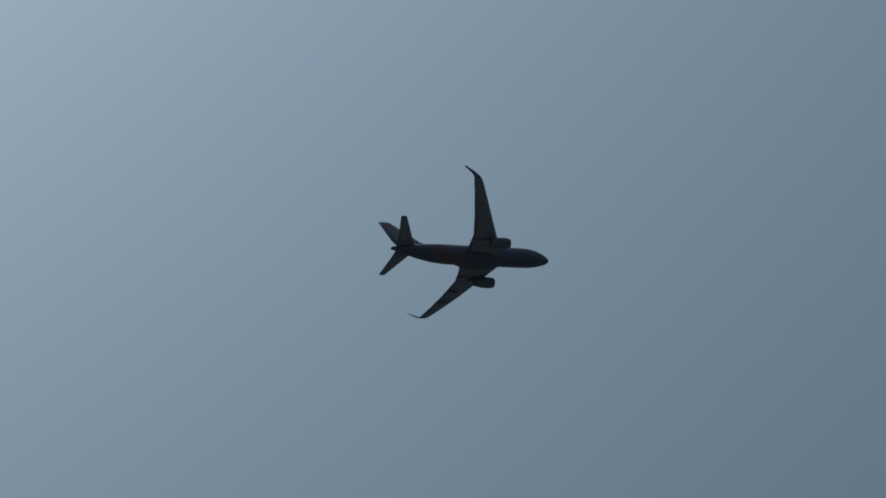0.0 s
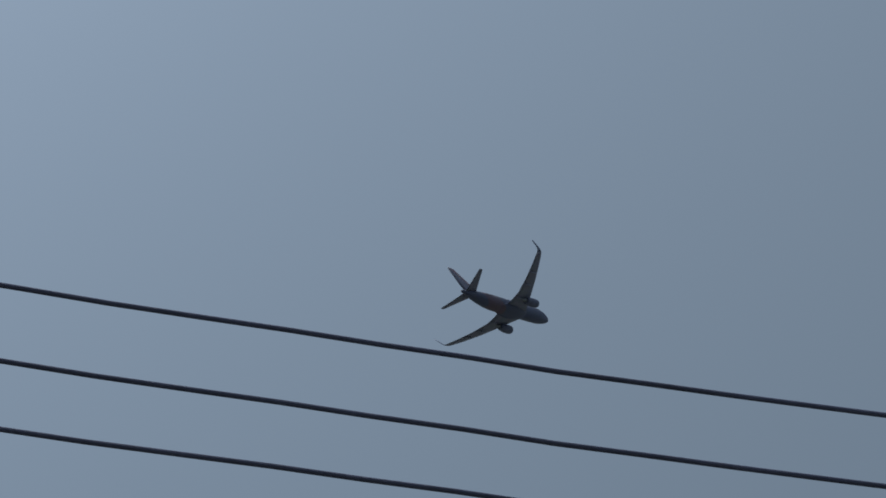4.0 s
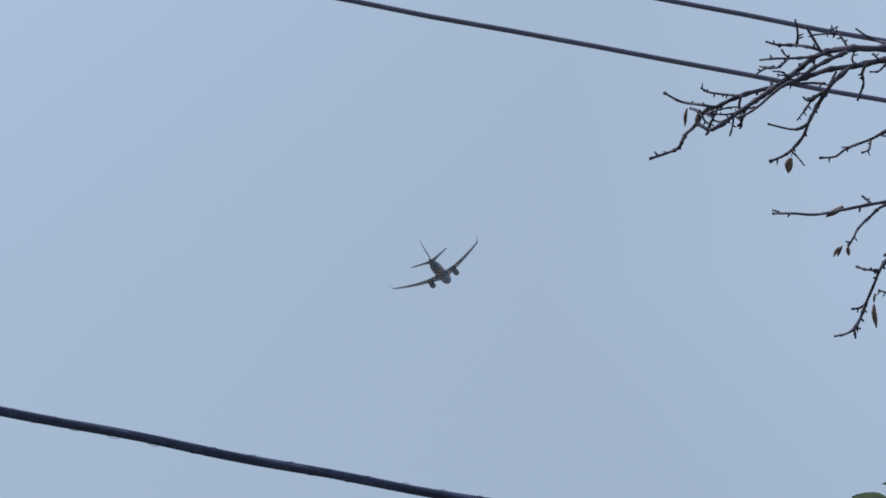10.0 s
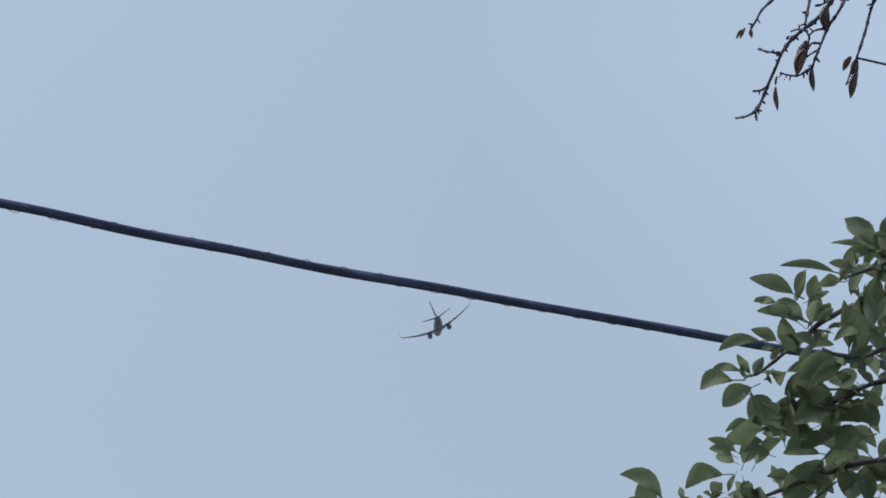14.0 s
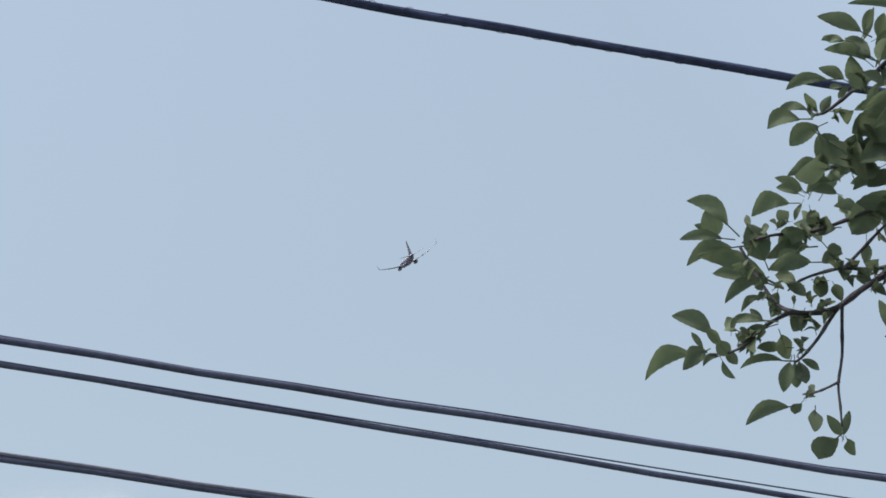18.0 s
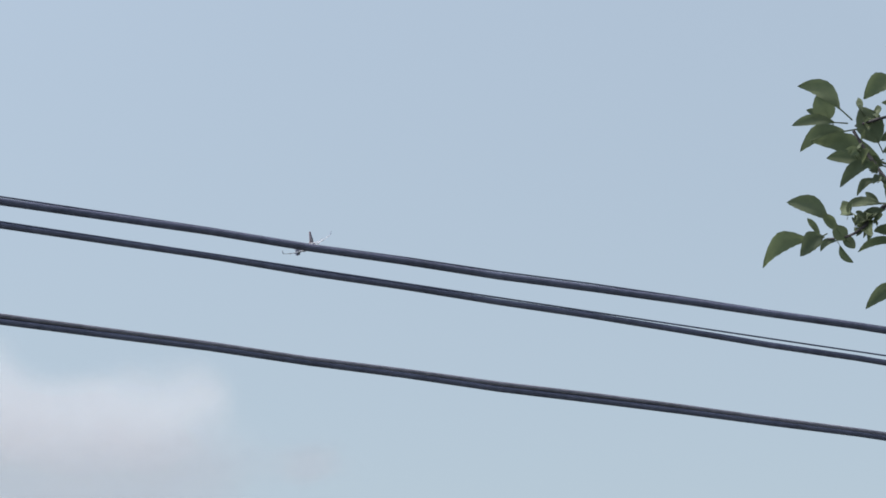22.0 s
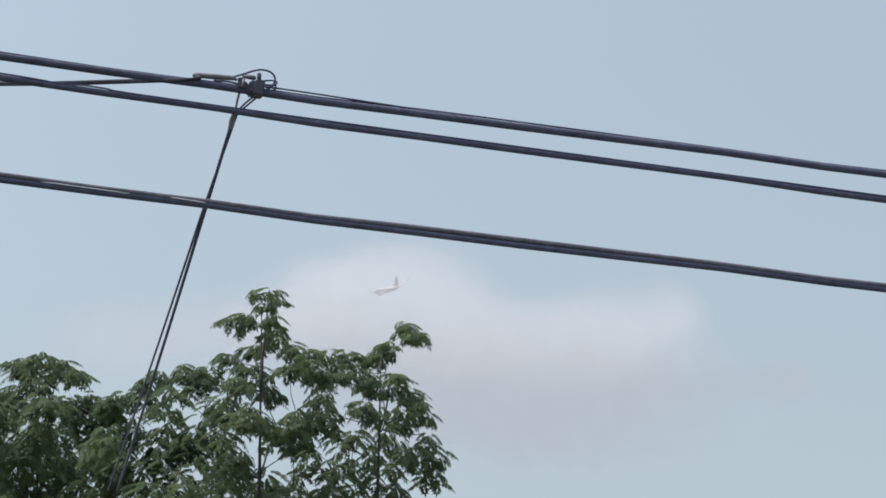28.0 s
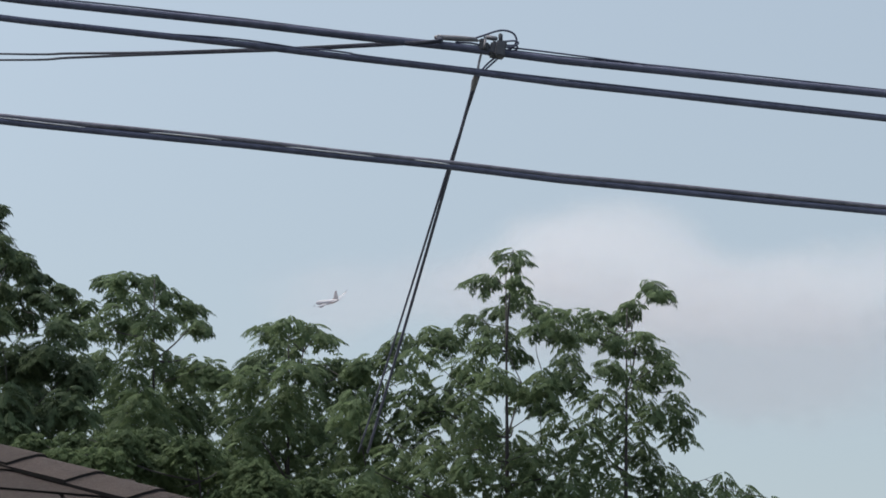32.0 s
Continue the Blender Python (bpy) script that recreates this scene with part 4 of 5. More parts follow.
def curl(parent, d, wide, top, tip):
    """A dead leaf rolled in on itself, hanging from its stalk."""
    a, b = spot(*top, d) - parent.location, spot(*tip, d) - parent.location
    ln = (b - a).length
    way = (b - a).normalized()
    side = way.orthogonal().normalized()
    up = way.cross(side)
    bm = bmesh.new()
    loops = []
    for i in range(8):
        t = i / 7
        r = ln * wide * 0.5 * (0.12 + math.sin(math.pi * min(1, 0.08 + t * 0.95)) ** 0.8)
        ph = t * 0.9
        c = a + way * (ln * t) + side * (0.06 * ln * math.sin(t * 5))
        loops.append([c + (side * math.cos(ph + k) + up * math.sin(ph + k)) * r * (1 - 0.055 * j) for j, k in enumerate([x * 0.62 for x in range(11)])])
    rings(bm, loops, closed=False, cap=False)
    o = part("dead_leaf", bm, DEAD_LEAF, parent, "curled brown dead leaf")
    return o


# the upper dead branch
twig(dead, 0.0062, 0.003, 5.0, (29.03, 30.52), (26.89, 30.20), (25.10, 30.17), (24.42, 30.21), (23.94, 30.19), (23.58, 30.09), (23.27, 29.90), (22.90, 29.68), (22.47, 29.44), (22.11, 29.25), (21.84, 29.10), (21.50, 28.91), (21.32, 28.87), (21.09, 28.98))
twig(dead, 0.0055, 0.0026, 5.05, (25.93, 29.98), (25.08, 29.96), (24.39, 29.88), (23.92, 29.86), (23.56, 29.78), (23.08, 29.66), (22.60, 29.58), (22.00, 29.46), (21.52, 29.29), (21.25, 29.21), (21.01, 28.93), (20.81, 28.78), (20.69, 28.57), (20.48, 28.48), (20.07, 28.37))
twig(dead, 0.003, 0.002, 5.02, (21.49, 29.27), (21.16, 29.33), (20.75, 29.40), (20.41, 29.57))
twig(dead, 0.0026, 0.0018, 5.02, (22.00, 29.46), (21.59, 29.51), (21.32, 29.56), (21.18, 29.64))
twig(dead, 0.004, 0.0022, 4.98, (24.33, 29.88), (23.92, 29.58), (23.64, 29.26), (23.41, 28.93), (23.27, 28.66), (23.01, 28.42), (22.83, 28.32), (22.55, 28.23))
twig(dead, 0.0028, 0.0018, 4.98, (23.39, 28.88), (23.17, 28.80), (22.94, 28.82), (22.56, 28.92))
twig(dead, 0.0018, 0.0012, 4.98, (23.01, 28.42), (23.15, 28.27), (23.27, 28.12))
twig(dead, 0.0032, 0.002, 5.03, (23.82, 30.18), (23.47, 30.29), (23.12, 30.34), (22.82, 30.36), (22.59, 30.43))
twig(dead, 0.0026, 0.0018, 5.03, (23.23, 30.31), (23.27, 30.54), (23.23, 30.80))
twig(dead, 0.003, 0.0018, 4.97, (23.82, 30.15), (23.46, 30.10), (23.04, 30.10), (22.75, 30.11), (22.45, 30.10))
twig(dead, 0.0026, 0.0016, 4.97, (23.04, 30.10), (22.86, 29.96), (22.69, 29.94), (22.44, 29.98))
twig(dead, 0.0022, 0.0014, 4.99, (22.74, 29.97), (22.50, 29.92), (22.29, 29.80))
twig(dead, 0.0026, 0.0018, 5.0, (23.76, 30.15), (23.60, 30.42), (23.44, 30.68))
twig(dead, 0.0026, 0.0016, 5.04, (24.35, 30.15), (24.19, 30.41), (24.06, 30.50), (23.60, 30.50))
twig(dead, 0.0022, 0.0014, 5.04, (24.08, 30.50), (23.96, 30.55), (24.11, 30.62))
twig(dead, 0.0028, 0.0018, 5.05, (25.24, 30.22), (24.90, 30.32), (24.67, 30.44), (24.50, 30.56))
twig(dead, 0.003, 0.0018, 5.05, (24.67, 29.92), (24.57, 29.74), (24.58, 29.54), (24.44, 29.26))
twig(dead, 0.002, 0.0014, 5.05, (24.59, 29.64), (24.52, 29.66))
twig(dead, 0.0026, 0.0016, 5.0, (24.03, 29.80), (23.88, 29.58), (23.79, 29.38))
twig(dead, 0.0026, 0.0016, 4.98, (23.80, 29.48), (23.53, 29.37), (23.41, 29.31), (23.31, 29.38))
twig(dead, 0.0028, 0.0014, 4.98, (23.71, 29.43), (23.47, 29.29), (23.31, 29.11), (23.16, 28.96))
twig(dead, 0.0024, 0.0016, 5.0, (24.45, 29.88), (24.38, 30.01), (24.43, 30.14))
twig(dead, 0.0026, 0.0016, 5.02, (22.02, 29.46), (21.97, 29.28), (22.00, 29.10), (22.00, 28.89))
twig(dead, 0.0022, 0.0014, 5.02, (22.29, 29.24), (22.08, 29.22), (21.87, 29.26), (21.52, 29.22), (21.16, 29.13))
twig(dead, 0.0022, 0.0014, 5.0, (21.87, 29.10), (21.74, 29.04), (21.60, 28.98))
twig(dead, 0.0022, 0.0014, 5.0, (21.84, 29.05), (21.81, 28.90), (21.75, 28.74))
twig(dead, 0.0024, 0.0014, 5.03, (21.32, 28.88), (21.29, 28.80))
twig(dead, 0.0024, 0.0014, 5.03, (21.16, 29.18), (21.07, 29.24), (20.95, 29.27))
twig(dead, 0.0026, 0.0018, 5.0, (21.01, 28.93), (21.09, 29.06), (21.14, 29.23))
twig(dead, 0.0022, 0.0014, 5.0, (23.31, 29.61), (23.08, 29.72), (22.91, 29.85), (22.71, 29.88))
twig(dead, 0.0022, 0.0014, 5.0, (23.56, 29.78), (23.32, 29.81), (23.08, 29.77), (22.79, 29.82))
twig(dead, 0.0036, 0.0022, 4.96, (24.29, 30.15), (23.93, 30.04), (23.57, 29.90), (23.26, 29.73), (22.96, 29.63), (22.65, 29.45), (22.41, 29.28), (22.16, 29.14), (21.96, 29.08))
twig(dead, 0.0028, 0.0018, 5.0, (23.78, 29.60), (23.43, 29.63), (23.08, 29.62), (22.78, 29.61))
twig(dead, 0.0026, 0.0016, 5.0, (21.40, 29.22), (21.41, 29.07), (21.33, 28.92), (21.26, 28.78))
twig(dead, 0.0024, 0.0016, 5.02, (21.16, 29.18), (21.25, 29.02), (21.41, 28.94))
twig(dead, 0.0024, 0.0016, 4.99, (21.87, 29.10), (22.00, 28.99), (21.97, 28.86))
twig(dead, 0.0022, 0.0014, 4.98, (20.95, 29.27), (21.10, 29.20), (21.21, 29.08))
twig(dead, 0.0024, 0.0016, 5.03, (21.49, 29.19), (21.41, 29.05), (21.58, 28.99))
twig(dead, 0.0022, 0.0014, 4.97, (22.91, 30.27), (22.99, 30.16), (23.13, 30.09))
twig(dead, 0.002, 0.0014, 5.05, (24.82, 30.08), (24.93, 29.98))
twig(dead, 0.0024, 0.0016, 5.05, (25.34, 29.92), (25.08, 29.87), (24.91, 29.76), (24.74, 29.76))
twig(dead, 0.0024, 0.0016, 5.0, (22.11, 29.19), (21.87, 29.15), (21.69, 29.13), (21.42, 29.15))
twig(dead, 0.004, 0.0022, 5.0, (28.73, 31.86), (25.83, 32.41), (23.94, 32.84), (23.46, 32.91), (22.88, 32.98), (22.62, 33.08), (22.20, 33.23), (21.90, 33.33), (21.77, 33.44))
twig(dead, 0.002, 0.0016, 5.0, (22.20, 33.23), (22.14, 33.18), (22.04, 33.17))
twig(dead, 0.0022, 0.0018, 5.0, (22.88, 32.98), (22.78, 32.91), (22.72, 32.93))
# two lower dead branches
twig(dead, 0.0036, 0.002, 5.1, (27.28, 29.35), (25.96, 28.88), (25.36, 28.75), (24.98, 28.66), (24.65, 28.53), (24.17, 28.40), (23.91, 28.26), (23.60, 28.25))
twig(dead, 0.0024, 0.0016, 5.1, (24.66, 28.54), (24.61, 28.35), (24.47, 28.30))
twig(dead, 0.002, 0.0014, 5.1, (24.41, 28.46), (24.23, 28.42), (24.06, 28.42))
twig(dead, 0.0022, 0.0014, 5.1, (25.25, 28.72), (25.00, 28.58), (24.89, 28.59))
twig(dead, 0.0046, 0.002, 4.9, (29.24, 27.90), (27.85, 27.66), (26.55, 27.51), (25.76, 27.44), (25.24, 27.40), (24.60, 27.35), (24.02, 27.28), (23.44, 27.22), (23.00, 27.26), (22.57, 27.28))
twig(dead, 0.002, 0.0014, 4.9, (22.74, 27.27), (22.65, 27.32), (22.56, 27.34))
twig(dead, 0.0026, 0.0018, 4.9, (24.60, 27.35), (24.51, 27.43), (24.41, 27.51))
twig(dead, 0.003, 0.0018, 4.9, (25.07, 27.37), (24.77, 27.28), (24.57, 27.14), (24.30, 26.93), (24.18, 26.75), (24.08, 26.63))
twig(dead, 0.0034, 0.002, 4.92, (25.24, 27.41), (25.17, 27.62), (25.14, 27.88), (25.12, 28.30))
twig(dead, 0.0042, 0.002, 4.88, (26.93, 27.72), (26.46, 27.50), (26.16, 27.36), (25.80, 27.10), (25.59, 26.88), (25.37, 26.69), (25.13, 26.54), (24.86, 26.35), (24.67, 26.13), (24.55, 25.90), (24.37, 25.57), (24.23, 25.29), (24.09, 25.10), (23.91, 25.01), (23.70, 24.98))
twig(dead, 0.0026, 0.0018, 4.88, (24.66, 26.09), (24.51, 26.15), (24.37, 26.17), (24.21, 26.23))
twig(dead, 0.0026, 0.0018, 4.88, (24.34, 25.53), (24.22, 25.47), (24.07, 25.46))
twig(dead, 0.0024, 0.0018, 4.88, (24.09, 25.10), (24.11, 24.92))
twig(dead, 0.0022, 0.0014, 4.88, (24.22, 25.30), (24.29, 25.22))
twig(dead, 0.0022, 0.0016, 4.88, (24.10, 25.15), (24.21, 25.09))
twig(dead, 0.0036, 0.0018, 4.86, (26.93, 27.62), (26.45, 27.41), (26.09, 27.15), (25.86, 26.83), (25.64, 26.57), (25.48, 26.27), (25.35, 26.02), (25.28, 25.85))
twig(dead, 0.0024, 0.0016, 4.86, (25.28, 25.85), (25.16, 25.79), (24.99, 25.71), (24.80, 25.72), (24.63, 25.77))
twig(dead, 0.0028, 0.0016, 4.87, (25.33, 27.40), (25.28, 27.05), (25.21, 26.80), (25.17, 26.56), (25.24, 26.38), (25.13, 26.15))
twig(dead, 0.0024, 0.0014, 4.87, (25.17, 26.52), (25.02, 26.55), (24.88, 26.52))
twig(dead, 0.0022, 0.0014, 4.87, (25.48, 26.27), (25.29, 26.28), (25.20, 26.18))
twig(dead, 0.0022, 0.0014, 4.87, (25.43, 26.17), (25.28, 26.10), (25.12, 26.01))
twig(dead, 0.0022, 0.0014, 4.87, (25.57, 26.54), (25.36, 26.51), (25.24, 26.43))
twig(dead, 0.003, 0.0018, 4.9, (25.72, 27.44), (25.66, 27.24), (25.68, 26.98), (25.55, 26.73))
twig(dead, 0.0026, 0.0016, 4.9, (25.76, 27.44), (25.99, 27.38), (26.22, 27.43), (26.57, 27.49))
twig(dead, 0.0022, 0.0014, 4.9, (25.39, 26.96), (25.56, 26.99), (25.80, 27.13), (26.09, 27.09))
twig(dead, 0.003, 0.0018, 4.84, (27.40, 27.74), (26.72, 27.17), (26.50, 26.79), (26.39, 26.47), (26.22, 26.07), (26.15, 25.92))
twig(dead, 0.0022, 0.0014, 4.84, (26.18, 25.97), (26.07, 25.77), (25.94, 25.49))
twig(dead, 0.002, 0.0012, 4.9, (24.78, 26.38), (24.82, 26.44))
# curled dead leaves still hanging
curl(dead, 4.98, 0.6, (23.00, 28.28), (22.92, 28.00))
curl(dead, 5.0, 0.22, (20.88, 29.27), (20.81, 28.93))
curl(dead, 5.0, 0.3, (21.12, 29.18), (21.04, 28.93))
curl(dead, 5.0, 0.28, (21.37, 29.03), (21.30, 28.78))
curl(dead, 4.9, 0.32, (23.89, 26.60), (23.75, 26.43))
curl(dead, 4.9, 0.5, (24.07, 26.61), (24.07, 26.43))
curl(dead, 4.9, 0.35, (23.95, 26.62), (23.83, 26.43))
curl(dead, 4.9, 0.35, (24.02, 27.34), (23.64, 27.15))
curl(dead, 4.86, 0.45, (25.13, 26.18), (24.94, 25.71))
curl(dead, 4.86, 0.3, (25.27, 25.83), (25.27, 25.40))
curl(dead, 4.86, 0.3, (24.56, 25.72), (24.51, 25.54))
curl(dead, 4.86, 0.25, (24.52, 25.52), (24.53, 25.08))
curl(dead, 4.88, 0.5, (25.62, 26.95), (25.57, 26.50))
curl(dead, 4.87, 0.4, (25.21, 26.33), (24.97, 25.78))
curl(dead, 4.84, 0.45, (26.07, 26.00), (25.88, 25.75))
curl(dead, 4.84, 0.5, (26.18, 25.95), (26.10, 25.61))
curl(dead, 4.84, 0.35, (26.17, 25.71), (26.00, 25.24))
curl(dead, 4.9, 0.4, (26.11, 27.44), (25.99, 27.34))


# ---- the apple tree's leafy sprays ----
APPLE_FOOT = Vector((3.0, 4.0, 0))
apple = base("apple_tree", APPLE_FOOT, "apple tree with dark green oval leaves on thin branches", "tree")
part("trunk", tube(bmesh.new(), bend([(0, 0, -0.1), (0.04, 0.03, 0.9), (-0.02, 0.0, 2.2), (-0.2, 0.05, 3.6)], 4), [0.10 - 0.0055 * i for i in range(13)], 10), BARK, apple)


def branch(r0, r1, d, *course):
    pts = [spot(az, el, d + 0.04 * math.sin(5 * az + 2 * el)) - APPLE_FOOT for az, el in course]
    if course[0][0] > 27.5:
        pts = [Vector((-0.05, 0.02, max(1.2, pts[0].z - 0.5))), pts[0].lerp(Vector((-0.05, 0.02, pts[0].z)), 0.5) + Vector((0, 0, -0.12))] + pts
    row = bend(pts, 3)
    n = len(row) - 1
    bm = tube(bmesh.new(), row, [(r0 + (r1 - r0) * i / n) * (1.25 if i % 4 == 0 else 1) for i in range(n + 1)], 6)
    return part("branch", bm, BARK, apple)


def leaf_mesh(wide, curve, fold, wave, arc):
    """An oval leaf of unit length along y, blunt with a short tip, finely toothed, with its stalk: folded along the midrib, bent down and arched."""
    v, f = [], []
    rows, cols = 15, 7
    for i in range(rows):
        t = i / (rows - 1)
        half = wide * 0.5 * (max(0.0, math.sin(math.pi * t ** 1.02)) ** 0.74 if 0 < t < 1 else 0.0)
        for j in range(cols):
            u = (j / (cols - 1)) * 2 - 1
            saw = 1 + (0.035 if i % 2 else -0.025) * abs(u) ** 3
            z = -curve * t * t + fold * abs(u) ** 1.3 * half * 2 + wave * math.sin(t * 8 + u * 2) * abs(u) * 0.07
            v.append((u * half * saw + arc * 4 * t * (1 - t), t * (1 - 0.06 * curve), z))
    for i in range(rows - 1):
        for j in range(cols - 1):
            q = i * cols + j
            f.append((q, q + 1, q + cols + 1, q + cols))
    n = len(v)
    for y, r in ((-0.28, 0.016), (0.02, 0.014), (0.5, 0.008)):
        z = -curve * max(0, y) ** 2 - 0.008
        x = arc * 4 * y * (1 - y) if y > 0 else y * arc
        v += [(x - r, y, z), (x + r, y, z), (x, y, z - r)]
    for k in (n, n + 3):
        f += [(k, k + 1, k + 4, k + 3), (k + 1, k + 2, k + 5, k + 4), (k + 2, k, k + 3, k + 5)]
    return mesh_of("leaf", v, f, LEAF)


LEAVES = {}
rl = random.Random(33)


def leaf(parent, d, stem, tip, wide=0.5, roll=None, arch=None):
    """A leaf from its stem to its tip; arch: how far it bows upward."""
    a, b = spot(*stem, d + rl.uniform(-.03, .03)) - APPLE_FOOT, spot(*tip, d + rl.uniform(-.045, .045)) - APPLE_FOOT
    y = (b - a).normalized()
    # a leaf that lies level arches over most
    level = min(2, int(3 * math.hypot(y.x, y.y) ** 2 * rl.uniform(0.6, 1.05)))
    bow = (0.04, 0.13, 0.20)[level] if arch is None else arch
    key = (round(wide * 12), rl.randint(0, 2), round(bow * 20))
    if key not in LEAVES:
        LEAVES[key] = leaf_mesh(key[0] / 12 * (0.76 if arch is None else 1.0), (0.08, 0.14, 0.22)[key[1]], (0.06, 0.12, 0.18)[key[1]], (0.5, 0.8, 0.3)[key[1]], key[2] / 20)
    away = (a + APPLE_FOOT - EYE).normalized()
    z = (away - y * away.dot(y)).normalized()
    turn_ = rl.uniform(-42, 42) if roll is None else roll
    z = Matrix.Rotation(radians(turn_), 3, y) @ z
    x = y.cross(z)
    if x.z < 0:
        x, z = -x, -z
    o = new("leaf", LEAVES[key])
    o.parent = parent
    o.matrix_basis = Matrix.LocRotScale(a, Matrix((x, y, z)).transposed().to_quaternion(), ((b - a).length,) * 3)
    return o


# the top sprays
top = branch(0.006, 0.0022, 4.75, (30.45, 22.58), (28.47, 22.19), (27.13, 21.91), (26.68, 21.72), (26.12, 21.51), (25.74, 21.42), (25.45, 21.29), (25.12, 21.11), (24.83, 20.86), (24.55, 20.70), (24.27, 20.50), (23.97, 20.30), (23.77, 20.24))
leaf(top, 4.74, (25.33, 21.05), (25.61, 21.07), 0.4)
upper = branch(0.005, 0.002, 4.7, (29.40, 23.16), (28.27, 22.62), (27.38, 22.36), (26.71, 22.24), (26.37, 22.15), (26.04, 22.06), (25.70, 21.97))
leaf(upper, 4.7, (26.50, 22.40), (26.77, 23.03), 0.5)
leaf(upper, 4.7, (26.41, 22.35), (26.69, 22.80), 0.4)
leaf(upper, 4.7, (26.71, 22.29), (27.18, 22.78), 0.5)
leaf(upper, 4.7, (26.10, 22.16), (26.50, 22.45), 0.5)
leaf(upper, 4.7, (26.70, 22.13), (27.01, 21.71), 0.5)
leaf(upper, 4.7, (26.94, 22.38), (27.61, 22.65), 0.5)
leaf(upper, 4.7, (26.60, 22.29), (26.40, 22.71), 0.4)
right = branch(0.0055, 0.0022, 4.65, (29.79, 20.78), (28.17, 20.82), (27.08, 20.77), (26.42, 20.65), (25.97, 20.51), (25.54, 20.56), (25.21, 20.70))
leaf(right, 4.64, (26.13, 21.67), (26.21, 21.05), 0.6)
leaf(right, 4.64, (26.68, 21.65), (26.33, 21.25), 0.5)
leaf(right, 4.64, (25.91, 20.55), (25.83, 21.38), 0.38)
leaf(right, 4.64, (25.99, 20.92), (25.41, 20.84), 0.4)
leaf(right, 4.64, (26.32, 20.88), (26.60, 20.41), 0.5)
leaf(right, 4.64, (25.62, 20.43), (24.68, 20.28), 0.45)
leaf(right, 4.64, (25.69, 20.45), (24.91, 19.92), 0.5)
leaf(right, 4.64, (25.97, 20.46), (26.20, 20.76), 0.5)
leaf(right, 4.64, (26.47, 20.75), (26.00, 21.08), 0.5)
leaf(right, 4.64, (26.64, 20.85), (27.21, 21.23), 0.55)
leaf(right, 4.64, (26.86, 20.73), (27.27, 20.20), 0.55)
leaf(right, 4.64, (25.32, 20.64), (25.63, 20.32), 0.5)
leaf(right, 4.64, (26.55, 21.26), (26.05, 20.97), 0.4)
leaf(right, 4.64, (26.43, 21.06), (26.89, 21.35), 0.5)
leaf(right, 4.64, (27.08, 20.77), (26.78, 21.46), 0.5)
middle = branch(0.006, 0.002, 4.72, (30.29, 20.24), (28.35, 20.15), (27.05, 20.16), (26.50, 20.08), (26.06, 19.99), (25.61, 19.80), (25.17, 19.61), (24.73, 19.47), (24.29, 19.36), (23.90, 19.23))
leaf(middle, 4.72, (25.38, 19.94), (24.50, 19.77), 0.62)
leaf(middle, 4.72, (25.41, 19.57), (24.52, 19.22), 0.5)
leaf(middle, 4.72, (25.61, 19.70), (26.03, 19.86), 0.5)
leaf(middle, 4.72, (24.34, 19.36), (24.68, 19.57), 0.5)
leaf(middle, 4.72, (24.73, 19.47), (24.35, 19.74), 0.5)
leaf(middle, 4.72, (24.95, 19.57), (24.69, 20.04), 0.45)
leaf(middle, 4.72, (25.17, 19.61), (25.48, 19.24), 0.55)
leaf(middle, 4.72, (25.72, 19.80), (25.47, 20.22), 0.5)
leaf(middle, 4.72, (25.95, 19.94), (26.31, 19.52), 0.55)
leaf(middle, 4.72, (26.17, 19.99), (25.85, 20.26), 0.5)
leaf(middle, 4.72, (26.39, 20.03), (26.80, 19.65), 0.55)
leaf(middle, 4.72, (24.62, 19.42), (24.82, 18.95), 0.55)
leaf(middle, 4.72, (25.28, 19.55), (25.04, 19.04), 0.5)
leaf(middle, 4.72, (26.61, 20.10), (26.29, 20.34), 0.5)
leaf(middle, 4.72, (27.05, 20.16), (27.45, 19.67), 0.6)
leaf(middle, 4.72, (25.72, 19.75), (26.24, 19.21), 0.6)
# the long middle branch and its sprays
spray = branch(0.0052, 0.0018, 4.78, (29.14, 19.08), (27.84, 18.78), (26.75, 18.62), (25.89, 18.55), (25.34, 18.41), (24.79, 18.27), (24.25, 18.07), (23.81, 17.92), (23.37, 17.84), (22.94, 17.81), (22.66, 17.75), (22.30, 17.66))
leaf(spray, 4.78, (24.79, 18.24), (25.33, 18.00), 0.55)
leaf(spray, 4.78, (25.23, 18.40), (25.79, 18.76), 0.55)
leaf(spray, 4.78, (25.56, 18.46), (25.69, 17.78), 0.55)
leaf(spray, 4.78, (25.45, 18.43), (24.99, 17.80), 0.5)
leaf(spray, 4.78, (25.89, 18.55), (26.30, 18.17), 0.55)
leaf(spray, 4.78, (25.78, 18.52), (25.47, 18.93), 0.5)
leaf(spray, 4.78, (26.21, 18.59), (26.56, 18.99), 0.55)
leaf(spray, 4.78, (26.54, 18.62), (26.95, 18.15), 0.55)
long = branch(0.0075, 0.0024, 4.7, (31.21, 18.34), (29.07, 17.95), (27.57, 17.73), (26.58, 17.60), (25.84, 17.45), (25.30, 17.28), (24.97, 17.06), (24.53, 16.78), (24.11, 16.48), (23.66, 16.38), (23.25, 16.40), (22.97, 16.53), (22.75, 16.80), (22.49, 17.19), (22.26, 17.57))
leaf(long, 4.7, (25.19, 17.18), (24.96, 16.82), 0.35)
leaf(long, 4.7, (25.08, 17.13), (25.34, 17.02), 0.4)
leaf(long, 4.7, (25.51, 17.27), (25.61, 16.96), 0.4)
